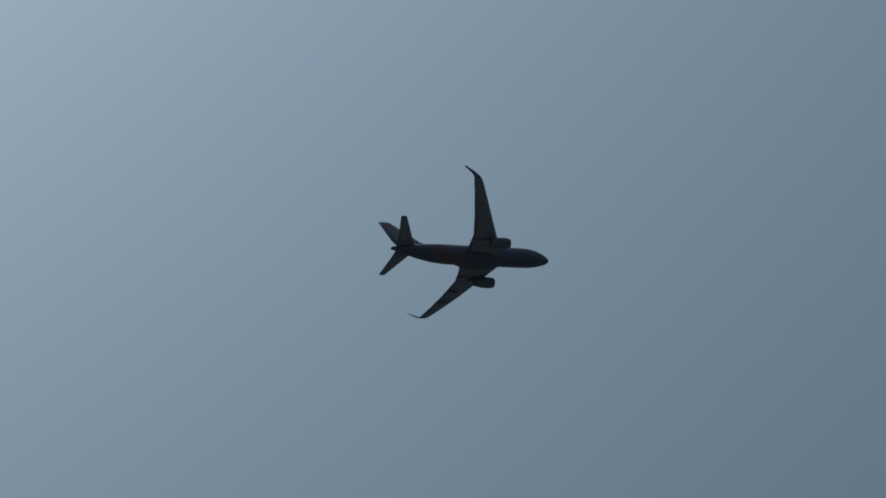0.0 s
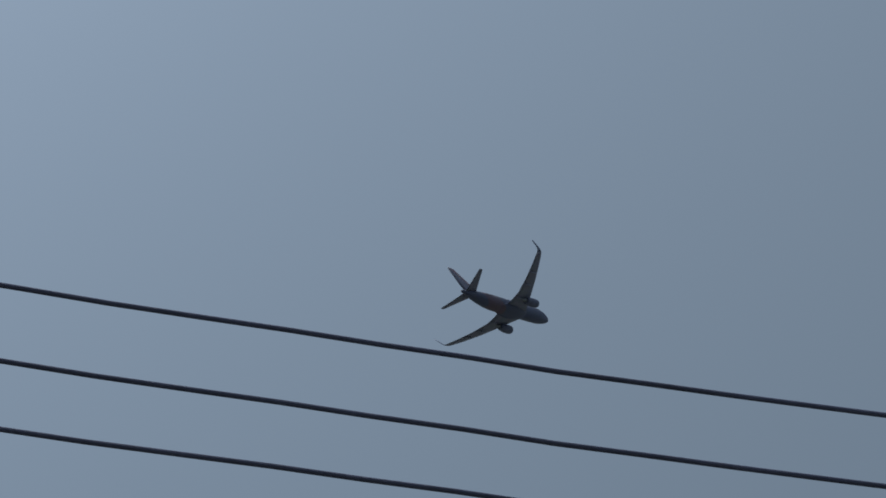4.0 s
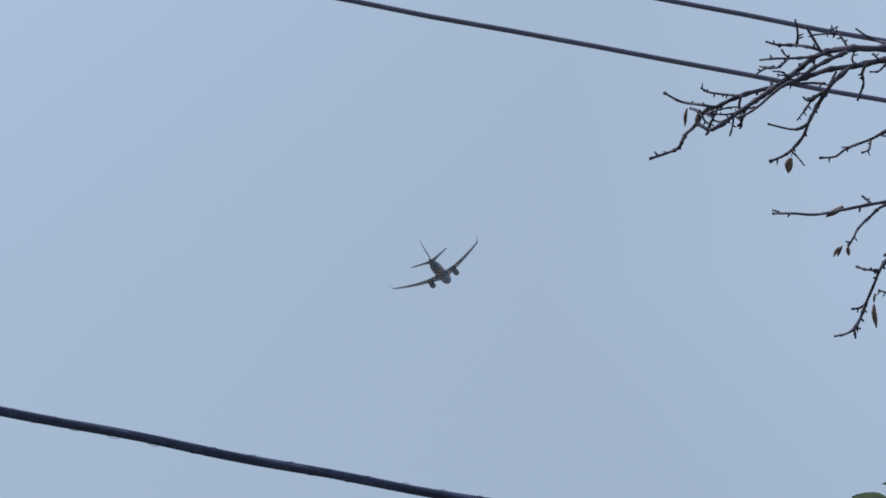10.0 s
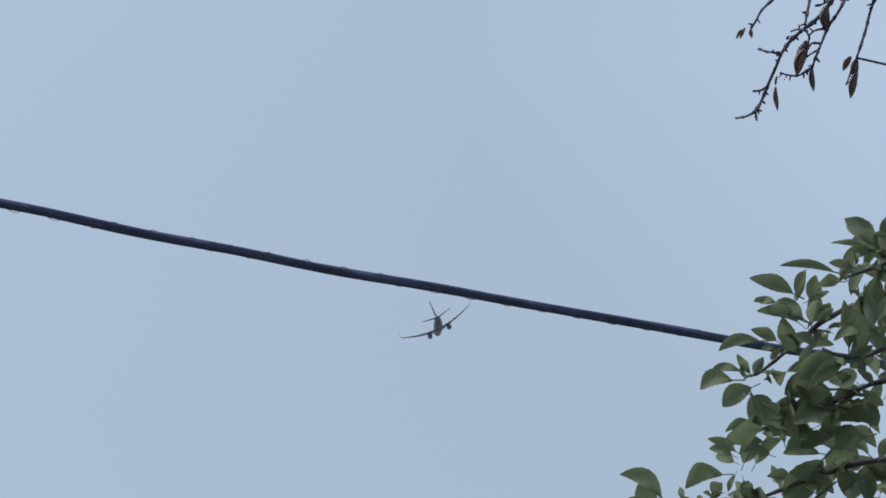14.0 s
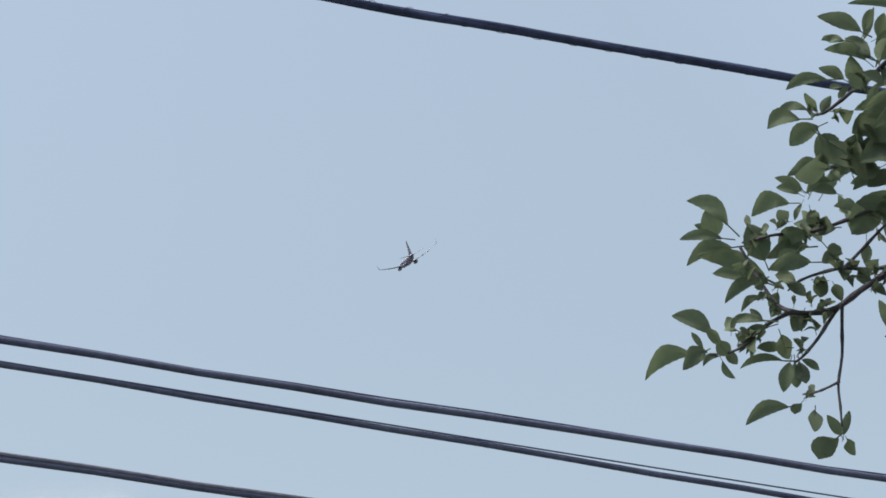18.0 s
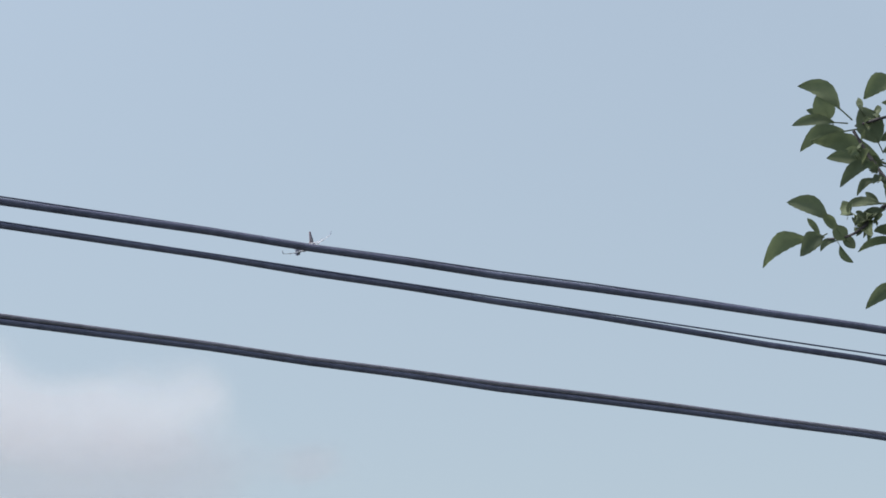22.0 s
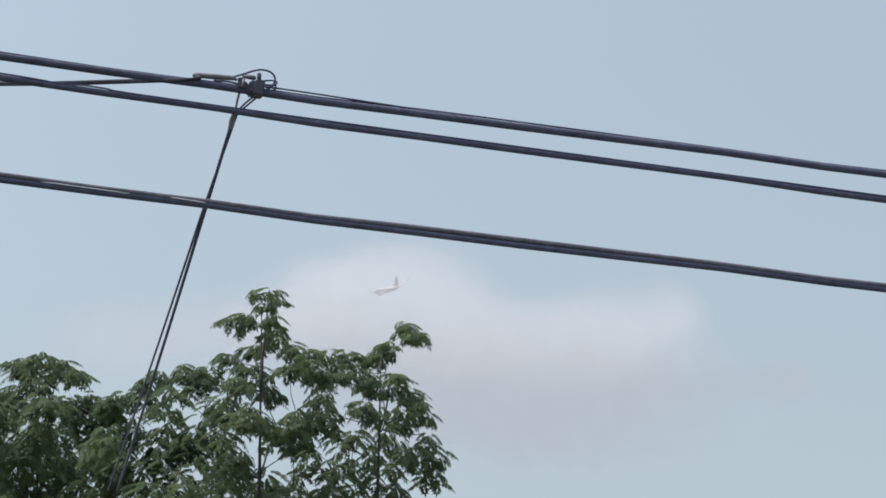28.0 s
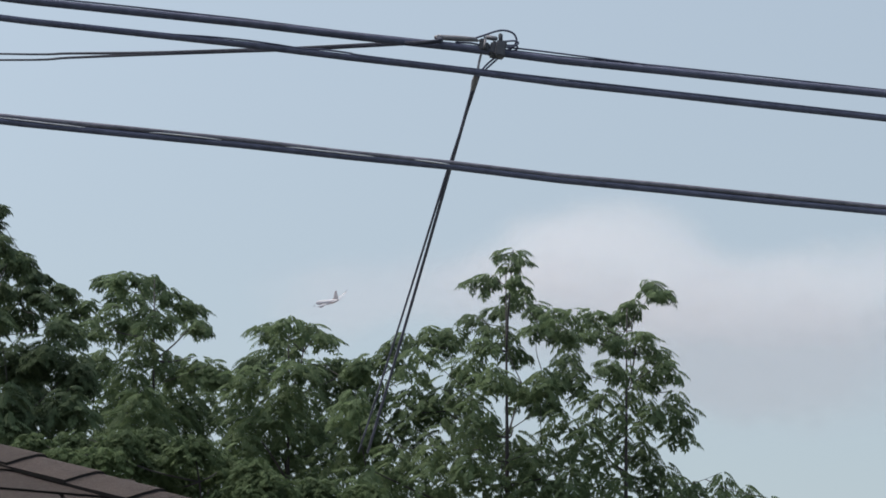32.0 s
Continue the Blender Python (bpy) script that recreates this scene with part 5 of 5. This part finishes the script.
fork = branch(0.0036, 0.0016, 4.74, (25.32, 17.28), (24.76, 17.18), (24.22, 17.20), (23.78, 17.11), (23.40, 16.97), (23.18, 16.79))
stalk = branch(0.003, 0.0016, 4.73, (24.24, 17.20), (24.57, 17.53), (25.00, 17.96), (25.36, 18.21))
leaf(stalk, 4.73, (24.91, 17.87), (25.03, 17.58), 0.35)
stub = branch(0.0036, 0.0014, 4.68, (25.84, 17.45), (25.61, 17.11), (25.41, 16.76), (25.27, 16.43), (25.17, 16.25))
# the lowest sprays
low = branch(0.0034, 0.0016, 4.72, (23.25, 16.40), (22.88, 16.22), (22.63, 16.05), (22.35, 15.77), (22.03, 15.63), (21.70, 15.61))
hang = branch(0.0034, 0.0016, 4.7, (24.11, 16.46), (23.92, 16.18), (23.73, 15.89), (23.47, 15.59), (23.31, 15.47))
drooping = branch(0.0028, 0.0016, 4.66, (24.20, 16.57), (24.20, 16.11), (24.20, 15.59), (24.13, 15.08), (24.17, 14.66), (24.20, 14.30))
side = branch(0.0022, 0.0014, 4.66, (24.14, 15.12), (23.90, 15.00), (23.68, 14.92), (23.47, 14.89))
# the sprays further in
inner = branch(0.0042, 0.0018, 4.8, (29.54, 17.01), (27.94, 16.77), (26.87, 16.56), (26.33, 16.37), (25.89, 16.13), (25.46, 15.99), (25.14, 15.84))
leaf(inner, 4.8, (25.83, 16.21), (24.98, 16.09), 0.55)
leaf(inner, 4.8, (25.85, 16.44), (25.12, 16.46), 0.5)
leaf(inner, 4.8, (25.59, 15.91), (26.16, 16.06), 0.5)
leaf(inner, 4.8, (25.89, 15.61), (25.20, 15.36), 0.5)
leaf(inner, 4.8, (26.22, 16.32), (26.46, 16.83), 0.5)
leaf(inner, 4.8, (26.00, 16.18), (25.70, 16.70), 0.5)
leaf(inner, 4.8, (26.33, 16.37), (26.63, 15.90), 0.5)
leaf(inner, 4.8, (25.46, 15.99), (25.15, 16.25), 0.5)
leaf(inner, 4.8, (26.44, 16.42), (26.14, 16.84), 0.55)
leaf(inner, 4.8, (26.87, 16.56), (26.58, 17.13), 0.55)
leaf(inner, 4.8, (26.14, 16.94), (26.33, 17.50), 0.5)
leaf(inner, 4.8, (26.26, 17.15), (26.70, 17.54), 0.5)
leaf(inner, 4.8, (25.78, 16.03), (25.97, 15.51), 0.5)
leaf(inner, 4.8, (26.65, 16.46), (27.10, 16.81), 0.5)
leaf(inner, 4.8, (26.32, 17.25), (25.96, 17.77), 0.5)
leaf(inner, 4.8, (26.50, 17.76), (26.19, 18.08), 0.5)
leaf(inner, 4.8, (26.84, 18.15), (26.42, 18.38), 0.5)

# leaves on each spray: stem, tip (azimuth and elevation), width and arch in parts of the length
for a0, e0, a1, e1, wide, arch in ((22.03, 17.95, 21.18, 18.42, 0.32, 0.2), (21.82, 17.80, 21.59, 18.19, 0.75, 0), (21.63, 17.90, 21.40, 17.98, 0.5, 0),
                                   (21.92, 17.73, 21.06, 17.71, 0.25, 0.1), (22.11, 17.56, 21.26, 17.22, 0.42, 0.22), (22.76, 16.99, 21.49, 17.41, 0.25, 0.08),
                                   (22.81, 16.91, 21.75, 17.13, 0.34, 0.12), (22.63, 16.96, 22.04, 16.55, 0.36, 0.2), (22.73, 17.33, 22.42, 18.00, 0.66, 0),
                                   (22.42, 17.95, 22.36, 18.19, 0.42, 0), (23.19, 18.38, 22.49, 18.16, 0.46, 0.27), (23.42, 18.61, 23.03, 18.75, 0.55, 0.1),
                                   (23.61, 18.58, 23.81, 19.02, 0.5, 0), (23.43, 18.38, 23.29, 18.10, 0.42, 0.05), (23.59, 18.27, 23.64, 17.94, 0.5, 0),
                                   (23.15, 18.08, 23.00, 18.23, 0.5, 0), (23.19, 18.05, 22.95, 18.02, 0.35, 0.05), (23.64, 17.79, 22.91, 17.51, 0.38, 0.2),
                                   (23.55, 17.58, 22.85, 17.41, 0.3, 0.12)):
    leaf(spray, 4.78, (a0, e0), (a1, e1), wide, rl.uniform(-14, 14), arch)
for a0, e0, a1, e1, wide, arch in ((23.36, 17.53, 23.05, 17.22, 0.7, 0), (23.61, 17.30, 22.85, 17.18, 0.4, 0.1), (23.35, 16.93, 22.87, 17.09, 0.5, 0.05),
                                   (22.67, 16.67, 22.32, 16.40, 0.42, 0.18), (22.75, 16.23, 21.91, 16.22, 0.2, 0.05), (23.46, 16.39, 23.29, 16.06, 0.7, 0),
                                   (23.84, 17.06, 23.77, 16.64, 0.7, 0), (23.14, 16.91, 23.53, 16.68, 0.5, 0.1), (22.97, 16.76, 22.86, 16.40, 0.5, 0),
                                   (23.95, 17.42, 24.20, 17.64, 0.45, 0), (24.05, 16.90, 24.18, 16.67, 0.5, 0)):
    leaf(long, 4.7, (a0, e0), (a1, e1), wide, rl.uniform(-14, 14), arch)
for a0, e0, a1, e1, wide, arch in ((25.07, 18.73, 24.31, 18.78, 0.3, 0.1), (25.12, 18.62, 24.29, 17.79, 0.5, 0), (25.06, 18.38, 24.52, 18.40, 0.5, 0),
                                   (25.39, 18.43, 25.61, 17.88, 0.5, 0.1), (24.86, 17.92, 24.93, 17.66, 0.35, 0.05), (24.49, 17.19, 24.72, 16.93, 0.42, 0),
                                   (24.78, 16.94, 24.83, 16.75, 0.35, 0), (24.92, 17.04, 25.26, 17.14, 0.5, 0.05), (25.34, 16.93, 25.62, 17.08, 0.4, 0),
                                   (24.07, 17.94, 23.69, 17.84, 0.45, 0.1), (24.12, 17.52, 23.84, 17.32, 0.5, 0)):
    leaf(fork, 4.74, (a0, e0), (a1, e1), wide, rl.uniform(-14, 14), arch)
for a0, e0, a1, e1, wide, arch in ((26.28, 17.90, 25.77, 17.61, 0.3, 0.15), (26.44, 17.74, 25.95, 17.58, 0.4, 0.1), (26.14, 16.85, 25.98, 17.45, 0.7, 0.05),
                                   (26.30, 16.75, 26.63, 17.19, 0.6, 0), (26.07, 16.49, 25.02, 16.22, 0.42, 0.15), (26.29, 16.72, 25.55, 16.81, 0.3, 0.1),
                                   (26.34, 16.54, 25.94, 16.37, 0.5, 0), (26.45, 16.58, 26.79, 16.81, 0.5, 0), (26.75, 18.51, 25.77, 18.33, 0.4, 0.05),
                                   (26.05, 18.37, 25.91, 17.89, 0.55, 0)):
    leaf(inner, 4.8, (a0, e0), (a1, e1), wide, rl.uniform(-14, 14), arch)
for a0, e0, a1, e1, wide, arch in ((21.39, 15.58, 20.52, 15.10, 0.36, 0.23), (21.73, 15.97, 20.97, 16.31, 0.42, 0.17), (21.57, 15.70, 21.35, 16.01, 0.34, 0),
                                   (21.89, 15.78, 21.66, 16.07, 0.5, 0), (22.07, 15.59, 21.84, 15.84, 0.8, 0), (21.62, 15.66, 21.32, 15.40, 0.42, 0.1),
                                   (21.89, 15.57, 21.54, 15.38, 0.34, 0.18), (22.00, 15.68, 22.23, 15.42, 0.6, 0), (21.94, 15.49, 22.19, 15.17, 0.36, -0.14),
                                   (22.19, 16.06, 21.88, 16.19, 0.5, 0.05), (22.11, 16.03, 22.17, 16.32, 0.32, 0)):
    leaf(low, 4.72, (a0, e0), (a1, e1), wide, rl.uniform(-14, 14), arch)
for a0, e0, a1, e1, wide, arch in ((23.12, 15.49, 22.24, 15.34, 0.17, 0.14), (23.12, 15.74, 22.54, 15.71, 0.42, 0.06), (22.83, 16.12, 22.31, 15.88, 0.26, 0.1),
                                   (23.04, 15.97, 23.18, 15.56, 0.5, 0), (23.22, 15.47, 23.08, 14.96, 0.52, 0), (23.31, 15.47, 23.35, 14.95, 0.42, 0),
                                   (23.40, 15.49, 23.53, 15.05, 0.42, 0), (23.44, 15.53, 23.80, 15.33, 0.5, 0.05), (22.70, 16.24, 22.44, 16.45, 0.4, 0)):
    leaf(hang, 4.7, (a0, e0), (a1, e1), wide, rl.uniform(-14, 14), arch)
for a0, e0, a1, e1, wide, arch in ((23.21, 14.65, 22.44, 14.30, 0.3, 0.19), (23.44, 14.73, 23.30, 14.50, 0.5, 0.08), (23.70, 14.60, 23.70, 14.25, 0.45, 0),
                                   (23.53, 14.81, 23.57, 14.98, 0.35, 0), (23.55, 14.85, 23.78, 14.92, 0.35, 0.1)):
    leaf(side, 4.66, (a0, e0), (a1, e1), wide, rl.uniform(-14, 14), arch)
for a0, e0, a1, e1, wide, arch in ((24.12, 14.10, 23.73, 13.66, 0.5, 0.1), (24.18, 14.15, 23.97, 14.47, 0.4, 0), (24.23, 14.15, 24.33, 14.59, 0.35, 0),
                                   (24.29, 14.07, 24.41, 13.82, 0.5, 0)):
    leaf(drooping, 4.66, (a0, e0), (a1, e1), wide, rl.uniform(-14, 14), arch)
for a0, e0, a1, e1, wide, arch in ((23.46, 20.17, 22.66, 20.02, 0.3, 0.17), (23.61, 20.34, 22.95, 20.30, 0.28, 0.15), (23.77, 20.32, 23.58, 20.60, 0.34, 0),
                                   (23.87, 20.29, 24.02, 20.54, 0.5, 0), (23.76, 20.26, 23.55, 20.23, 0.4, 0.05), (23.81, 20.03, 23.21, 19.71, 0.62, 0.1),
                                   (23.84, 19.87, 24.16, 19.38, 0.6, 0), (23.88, 19.32, 23.29, 19.25, 0.45, 0.2), (23.76, 19.46, 23.82, 19.07, 0.34, 0),
                                   (24.54, 19.34, 24.03, 19.13, 0.6, 0.05), (24.03, 20.87, 23.12, 20.70, 0.26, 0.14), (24.32, 20.87, 23.87, 21.08, 0.42, 0.1),
                                   (24.30, 20.74, 23.97, 20.73, 0.3, 0.05), (24.42, 20.74, 24.19, 20.51, 0.42, 0.05), (24.58, 20.82, 24.48, 21.18, 0.5, 0),
                                   (24.60, 20.76, 24.89, 20.99, 0.5, 0), (25.29, 20.33, 24.57, 20.31, 0.38, 0.18), (25.22, 20.10, 24.42, 19.87, 0.55, 0.08),
                                   (25.32, 19.79, 24.57, 19.58, 0.5, 0.05), (26.22, 20.59, 25.80, 20.37, 0.5, 0.08), (25.87, 19.98, 25.43, 19.76, 0.5, 0.05),
                                   (26.69, 19.95, 26.21, 20.18, 0.45, 0.1), (26.88, 20.72, 26.33, 20.58, 0.55, 0.1)):
    leaf(top, 4.74, (a0, e0), (a1, e1), wide, rl.uniform(-14, 14), arch)
for a0, e0, a1, e1, wide, arch in ((23.46, 18.87, 22.93, 19.11, 0.34, 0.12), (23.99, 19.03, 23.62, 18.87, 0.42, 0.2), (24.99, 18.95, 24.37, 18.84, 0.36, 0.2),
                                   (25.52, 19.21, 25.04, 19.07, 0.5, 0.1), (24.32, 19.40, 24.87, 19.23, 0.5, 0)):
    leaf(middle, 4.72, (a0, e0), (a1, e1), wide, rl.uniform(-14, 14), arch)
for a0, e0, a1, e1, wide, arch in ((24.69, 21.72, 23.87, 22.02, 0.36, 0.1), (24.40, 21.57, 23.81, 21.59, 0.2, 0.05), (24.88, 21.25, 24.32, 21.65, 0.52, 0.05),
                                   (24.74, 21.71, 24.93, 22.20, 0.3, 0), (25.02, 21.60, 25.13, 22.05, 0.52, 0), (24.99, 21.58, 25.40, 21.73, 0.45, 0.05),
                                   (25.52, 22.08, 24.48, 22.24, 0.19, 0.1), (25.95, 22.13, 25.40, 22.27, 0.4, 0.05), (26.20, 22.49, 25.50, 22.60, 0.2, 0.11),
                                   (26.29, 22.55, 25.76, 23.10, 0.42, 0.12), (26.29, 22.45, 25.69, 22.32, 0.42, 0.08), (26.46, 22.63, 26.87, 23.09, 0.42, 0.12),
                                   (26.84, 22.98, 27.11, 23.36, 0.42, 0), (27.16, 23.59, 26.95, 23.52, 0.5, 0.1), (25.63, 21.90, 25.22, 21.84, 0.3, 0.08),
                                   (26.36, 21.98, 26.14, 21.25, 0.5, 0), (25.14, 21.18, 25.55, 21.46, 0.28, 0.06), (25.04, 21.19, 25.15, 21.53, 0.4, 0),
                                   (25.73, 20.69, 25.72, 21.46, 0.28, 0), (26.10, 21.06, 25.69, 21.16, 0.5, 0.06), (26.12, 20.85, 25.84, 20.64, 0.5, 0.08),
                                   (26.61, 22.18, 26.85, 22.63, 0.5, 0), (26.48, 21.72, 26.89, 22.01, 0.5, 0), (26.91, 21.39, 26.47, 21.28, 0.5, 0.05)):
    leaf(upper, 4.7, (a0, e0), (a1, e1), wide, rl.uniform(-14, 14), arch)

# fuller growth where the middle branches cross
for a0, e0, a1, e1, wide, arch in ((26.33, 22.57, 25.79, 23.00, 0.55, 0.1), (24.74, 21.57, 25.01, 22.10, 0.3, 0.05), (25.00, 21.25, 25.20, 21.90, 0.35, 0),
                                   (24.83, 21.23, 24.02, 21.42, 0.28, 0.1), (24.78, 21.18, 24.28, 21.53, 0.36, 0.1), (25.76, 21.91, 25.52, 22.23, 0.3, 0.1),
                                   (25.98, 21.64, 26.05, 21.00, 0.5, 0)):
    leaf(top, 4.73, (a0, e0), (a1, e1), wide, None, arch)
for a0, e0, a1, e1, wide, arch in ((23.97, 19.25, 23.37, 19.12, 0.7, 0.1), (23.90, 19.79, 24.61, 19.10, 0.5, 0.1), (23.80, 19.89, 23.93, 19.29, 0.5, 0),
                                   (25.33, 19.92, 24.51, 19.80, 0.55, 0.1), (25.42, 20.27, 24.69, 20.22, 0.5, 0.25), (25.49, 19.60, 24.66, 19.45, 0.5, 0.1),
                                   (25.84, 20.62, 26.00, 20.14, 0.45, 0), (25.37, 20.66, 25.10, 20.52, 0.35, 0), (25.75, 19.95, 25.31, 20.25, 0.6, 0.1),
                                   (25.90, 19.69, 25.36, 19.28, 0.6, 0), (25.32, 19.09, 24.67, 18.89, 0.45, 0.1), (25.96, 19.07, 25.25, 18.87, 0.4, 0.1),
                                   (23.38, 18.81, 22.96, 18.97, 0.5, 0.1), (24.11, 18.79, 23.67, 18.89, 0.4, 0.1), (24.69, 20.67, 24.43, 20.97, 0.5, 0),
                                   (25.08, 20.75, 24.71, 21.00, 0.5, 0.1), (24.54, 19.74, 24.56, 19.00, 0.4, 0)):
    leaf(middle, 4.69, (a0, e0), (a1, e1), wide, None, arch)


def scatter(parent, d, az0, az1, el0, el1, n):
    """Leaves that fill the shade further in."""
    for _ in range(n):
        az, el = rl.uniform(az0, az1), rl.uniform(el0, el1)
        a = rl.uniform(0, 2 * math.pi)
        ln = rl.uniform(0.4, 0.8)
        leaf(parent, d + rl.uniform(0.05, 0.35), (az, el), (az + ln * math.cos(a), el + ln * 0.8 * math.sin(a)), rl.choice((0.4, 0.5, 0.6)))


scatter(upper, 4.75, 26.2, 29.5, 20.9, 23.0, 36)
scatter(middle, 4.8, 24.6, 29.5, 18.5, 21.0, 62)
scatter(inner, 4.85, 25.0, 29.0, 15.4, 18.4, 48)
scatter(spray, 4.8, 23.6, 26.0, 17.6, 19.2, 14)


def young(parent, d, n, *course):
    """Clusters of small young leaves and buds on the short spurs of a branch."""
    for _ in range(n):
        k = rl.randrange(len(course) - 1)
        t = rl.random()
        az, el = (course[k][q] + (course[k + 1][q] - course[k][q]) * t for q in (0, 1))
        a0 = rl.uniform(0, 2 * math.pi)
        az, el = az + 0.12 * math.cos(a0), el + 0.12 * math.sin(a0)
        for i in range(rl.randint(2, 4)):
            a = a0 + rl.uniform(-1.1, 1.1)
            ln = rl.uniform(0.10, 0.26)
            leaf(parent, d, (az, el), (az + ln * math.cos(a), el + ln * math.sin(a)), rl.choice((0.3, 0.4, 0.5)), rl.uniform(-60, 60))


young(spray, 4.77, 12, (25.89, 18.55), (24.79, 18.27), (23.81, 17.92), (22.94, 17.81), (22.30, 17.66))
young(long, 4.69, 14, (25.30, 17.28), (24.11, 16.48), (23.25, 16.40), (22.75, 16.80), (22.26, 17.57))
young(low, 4.71, 8, (23.25, 16.40), (22.63, 16.05), (22.03, 15.63), (21.70, 15.61))
young(hang, 4.69, 4, (24.11, 16.46), (23.73, 15.89), (23.31, 15.47))
young(fork, 4.73, 4, (24.76, 17.18), (23.78, 17.11), (23.18, 16.79))
young(top, 4.73, 10, (26.12, 21.51), (25.12, 21.11), (24.27, 20.50), (23.77, 20.24))
young(upper, 4.69, 6, (27.38, 22.36), (26.37, 22.15), (25.70, 21.97))
young(middle, 4.71, 10, (26.50, 20.08), (25.17, 19.61), (23.90, 19.23))


def motions():
    """All that moves: the airliner's flight (east, north, height, heading, pitch, bank) and the drift of the clouds."""
    FLIGHT = [
        (0, -190.1, 412.5, 380.5, 44.6, 17.0, 15.5), (1, -138.3, 458.8, 399.4, 46.0, 19.2, 17.6), (2, -87.5, 506.9, 416.9, 46.1, 20.4, 19.7),
        (3, -38.3, 557.4, 432.3, 44.8, 20.4, 21.3), (4, 9.3, 610.2, 445.7, 42.5, 19.9, 22.4), (5, 55.4, 664.9, 458.0, 39.6, 19.2, 23.0),
        (6, 100.3, 721.3, 468.6, 36.6, 18.4, 23.6), (7, 144.5, 779.2, 477.1, 33.9, 17.5, 24.6), (8, 188.5, 838.1, 484.4, 31.6, 16.5, 25.1),
        (9, 231.2, 898.7, 490.7, 29.1, 15.4, 25.1), (10, 270.3, 962.1, 496.1, 27.0, 14.0, 25.2), (11, 305.6, 1028.2, 500.3, 24.6, 12.9, 25.6),
        (12, 338.3, 1096.3, 503.0, 21.9, 11.9, 26.3), (13, 368.8, 1165.9, 505.0, 18.5, 10.5, 27.1), (14, 394.4, 1237.9, 506.7, 16.7, 9.0, 27.8),
        (15, 413.6, 1312.2, 508.1, 14.7, 8.1, 28.3), (16, 426.4, 1388.3, 509.2, 12.7, 7.9, 28.6), (17, 434.1, 1465.6, 510.3, 9.0, 8.0, 28.5),
        (18, 436.9, 1543.5, 512.1, 4.6, 8.0, 28.2), (19, 433.5, 1621.7, 515.4, -0.3, 8.2, 27.8), (20, 422.7, 1699.7, 520.0, -4.2, 8.2, 27.3),
        (21, 406.1, 1777.1, 524.4, -7.1, 7.9, 27.2), (22, 385.6, 1853.9, 527.7, -10.7, 7.4, 27.3), (23, 360.4, 1929.8, 529.7, -14.1, 6.8, 27.6),
        (24, 328.6, 2003.5, 531.2, -17.7, 6.1, 27.7), (25, 289.8, 2074.4, 532.1, -21.9, 5.4, 27.5), (26, 245.0, 2142.2, 532.4, -26.0, 4.9, 26.9),
        (27, 195.3, 2206.9, 531.9, -29.5, 4.6, 26.4), (28, 142.0, 2269.0, 531.0, -32.7, 4.4, 26.2), (29, 86.1, 2329.0, 530.2, -35.0, 4.2, 26.5),
        (30, 28.1, 2387.2, 529.7, -36.8, 4.3, 27.2), (31, -31.7, 2443.7, 529.6, -38.0, 4.7, 28.1), (32, -93.2, 2498.4, 530.1, -38.8, 5.4, 29.2),
    ]
    rows = []
    for t, x, y, z, head, pitch, bank in FLIGHT:
        h, p, b = radians(head), radians(pitch), radians(bank)
        ahead = Vector((math.sin(h) * math.cos(p), math.cos(h) * math.cos(p), math.sin(p)))
        left = Vector((-math.cos(h), math.sin(h), 0))
        up = ahead.cross(left)
        left, up = left * math.cos(b) - up * math.sin(b), up * math.cos(b) + left * math.sin(b)
        m = Matrix((ahead, left, up)).transposed().to_4x4()
        m.translation = (x, y, z)
        rows.append((t, m))
    walk(airliner, rows)
    # the cloud drifts to the left on the wind
    drift = Vector((-5.1, 0.5, 0))
    walk(cloud, [(t, Matrix.Translation(CLOUD_AT + drift * (t - 28))) for t in (0, 8, 16, 24, 32)])
    # the lowest power line swings a little
    rest_at = lowest_line.location.copy()
    walk(lowest_line, [(t, Matrix.Translation(rest_at + Vector((0, 0, z)))) for t, z in ((0, 0), (8, 0), (9.5, 0), (10, -0.014), (10.5, -0.035), (11, -0.066), (12, -0.07), (14, -0.03), (17, 0), (32, 0))])
    # the lower apple sprays nod in the wind, in thousandths of their length
    hinge = Matrix.Translation(spot(31.2, 18.3, 4.7) - APPLE_FOOT)
    nod = ((0, 0), (4, 8), (8, -6), (11, 6), (13, -10), (15.5, -4), (16.5, 0), (17, -9), (17.5, -13), (18, -34), (18.5, -19), (19, -15), (19.5, -9), (20, 3), (20.5, -7), (21, -3), (21.5, -7), (22, -3), (23, -4), (26, 5), (29, -5), (32, 0))
    for twig_ in (spray, long, fork, stalk, stub, low, hang, drooping, side):
        walk(twig_, [(t, hinge @ Matrix.Rotation(-k / 1000, 4, bearing(27, 18)) @ hinge.inverted()) for t, k in nod])
    # the two nearest crowns rock a little
    rock = ((0, 0), (5, 3), (10, -2), (15, 4), (20, -3), (24, 4), (27.5, 5), (28, 3), (28.5, 5), (29, 1), (29.5, -3), (30, -4), (31, -4), (31.5, 0), (32, 0))
    for tree, share in ((tall_tree, 1.0), (wide_tree, 0.5)):
        foot = tree.location.copy()
        walk(tree, [(t, Matrix.Translation(foot) @ Matrix.Rotation(radians(0.038 * k * share), 4, "Y")) for t, k in rock])


motions()
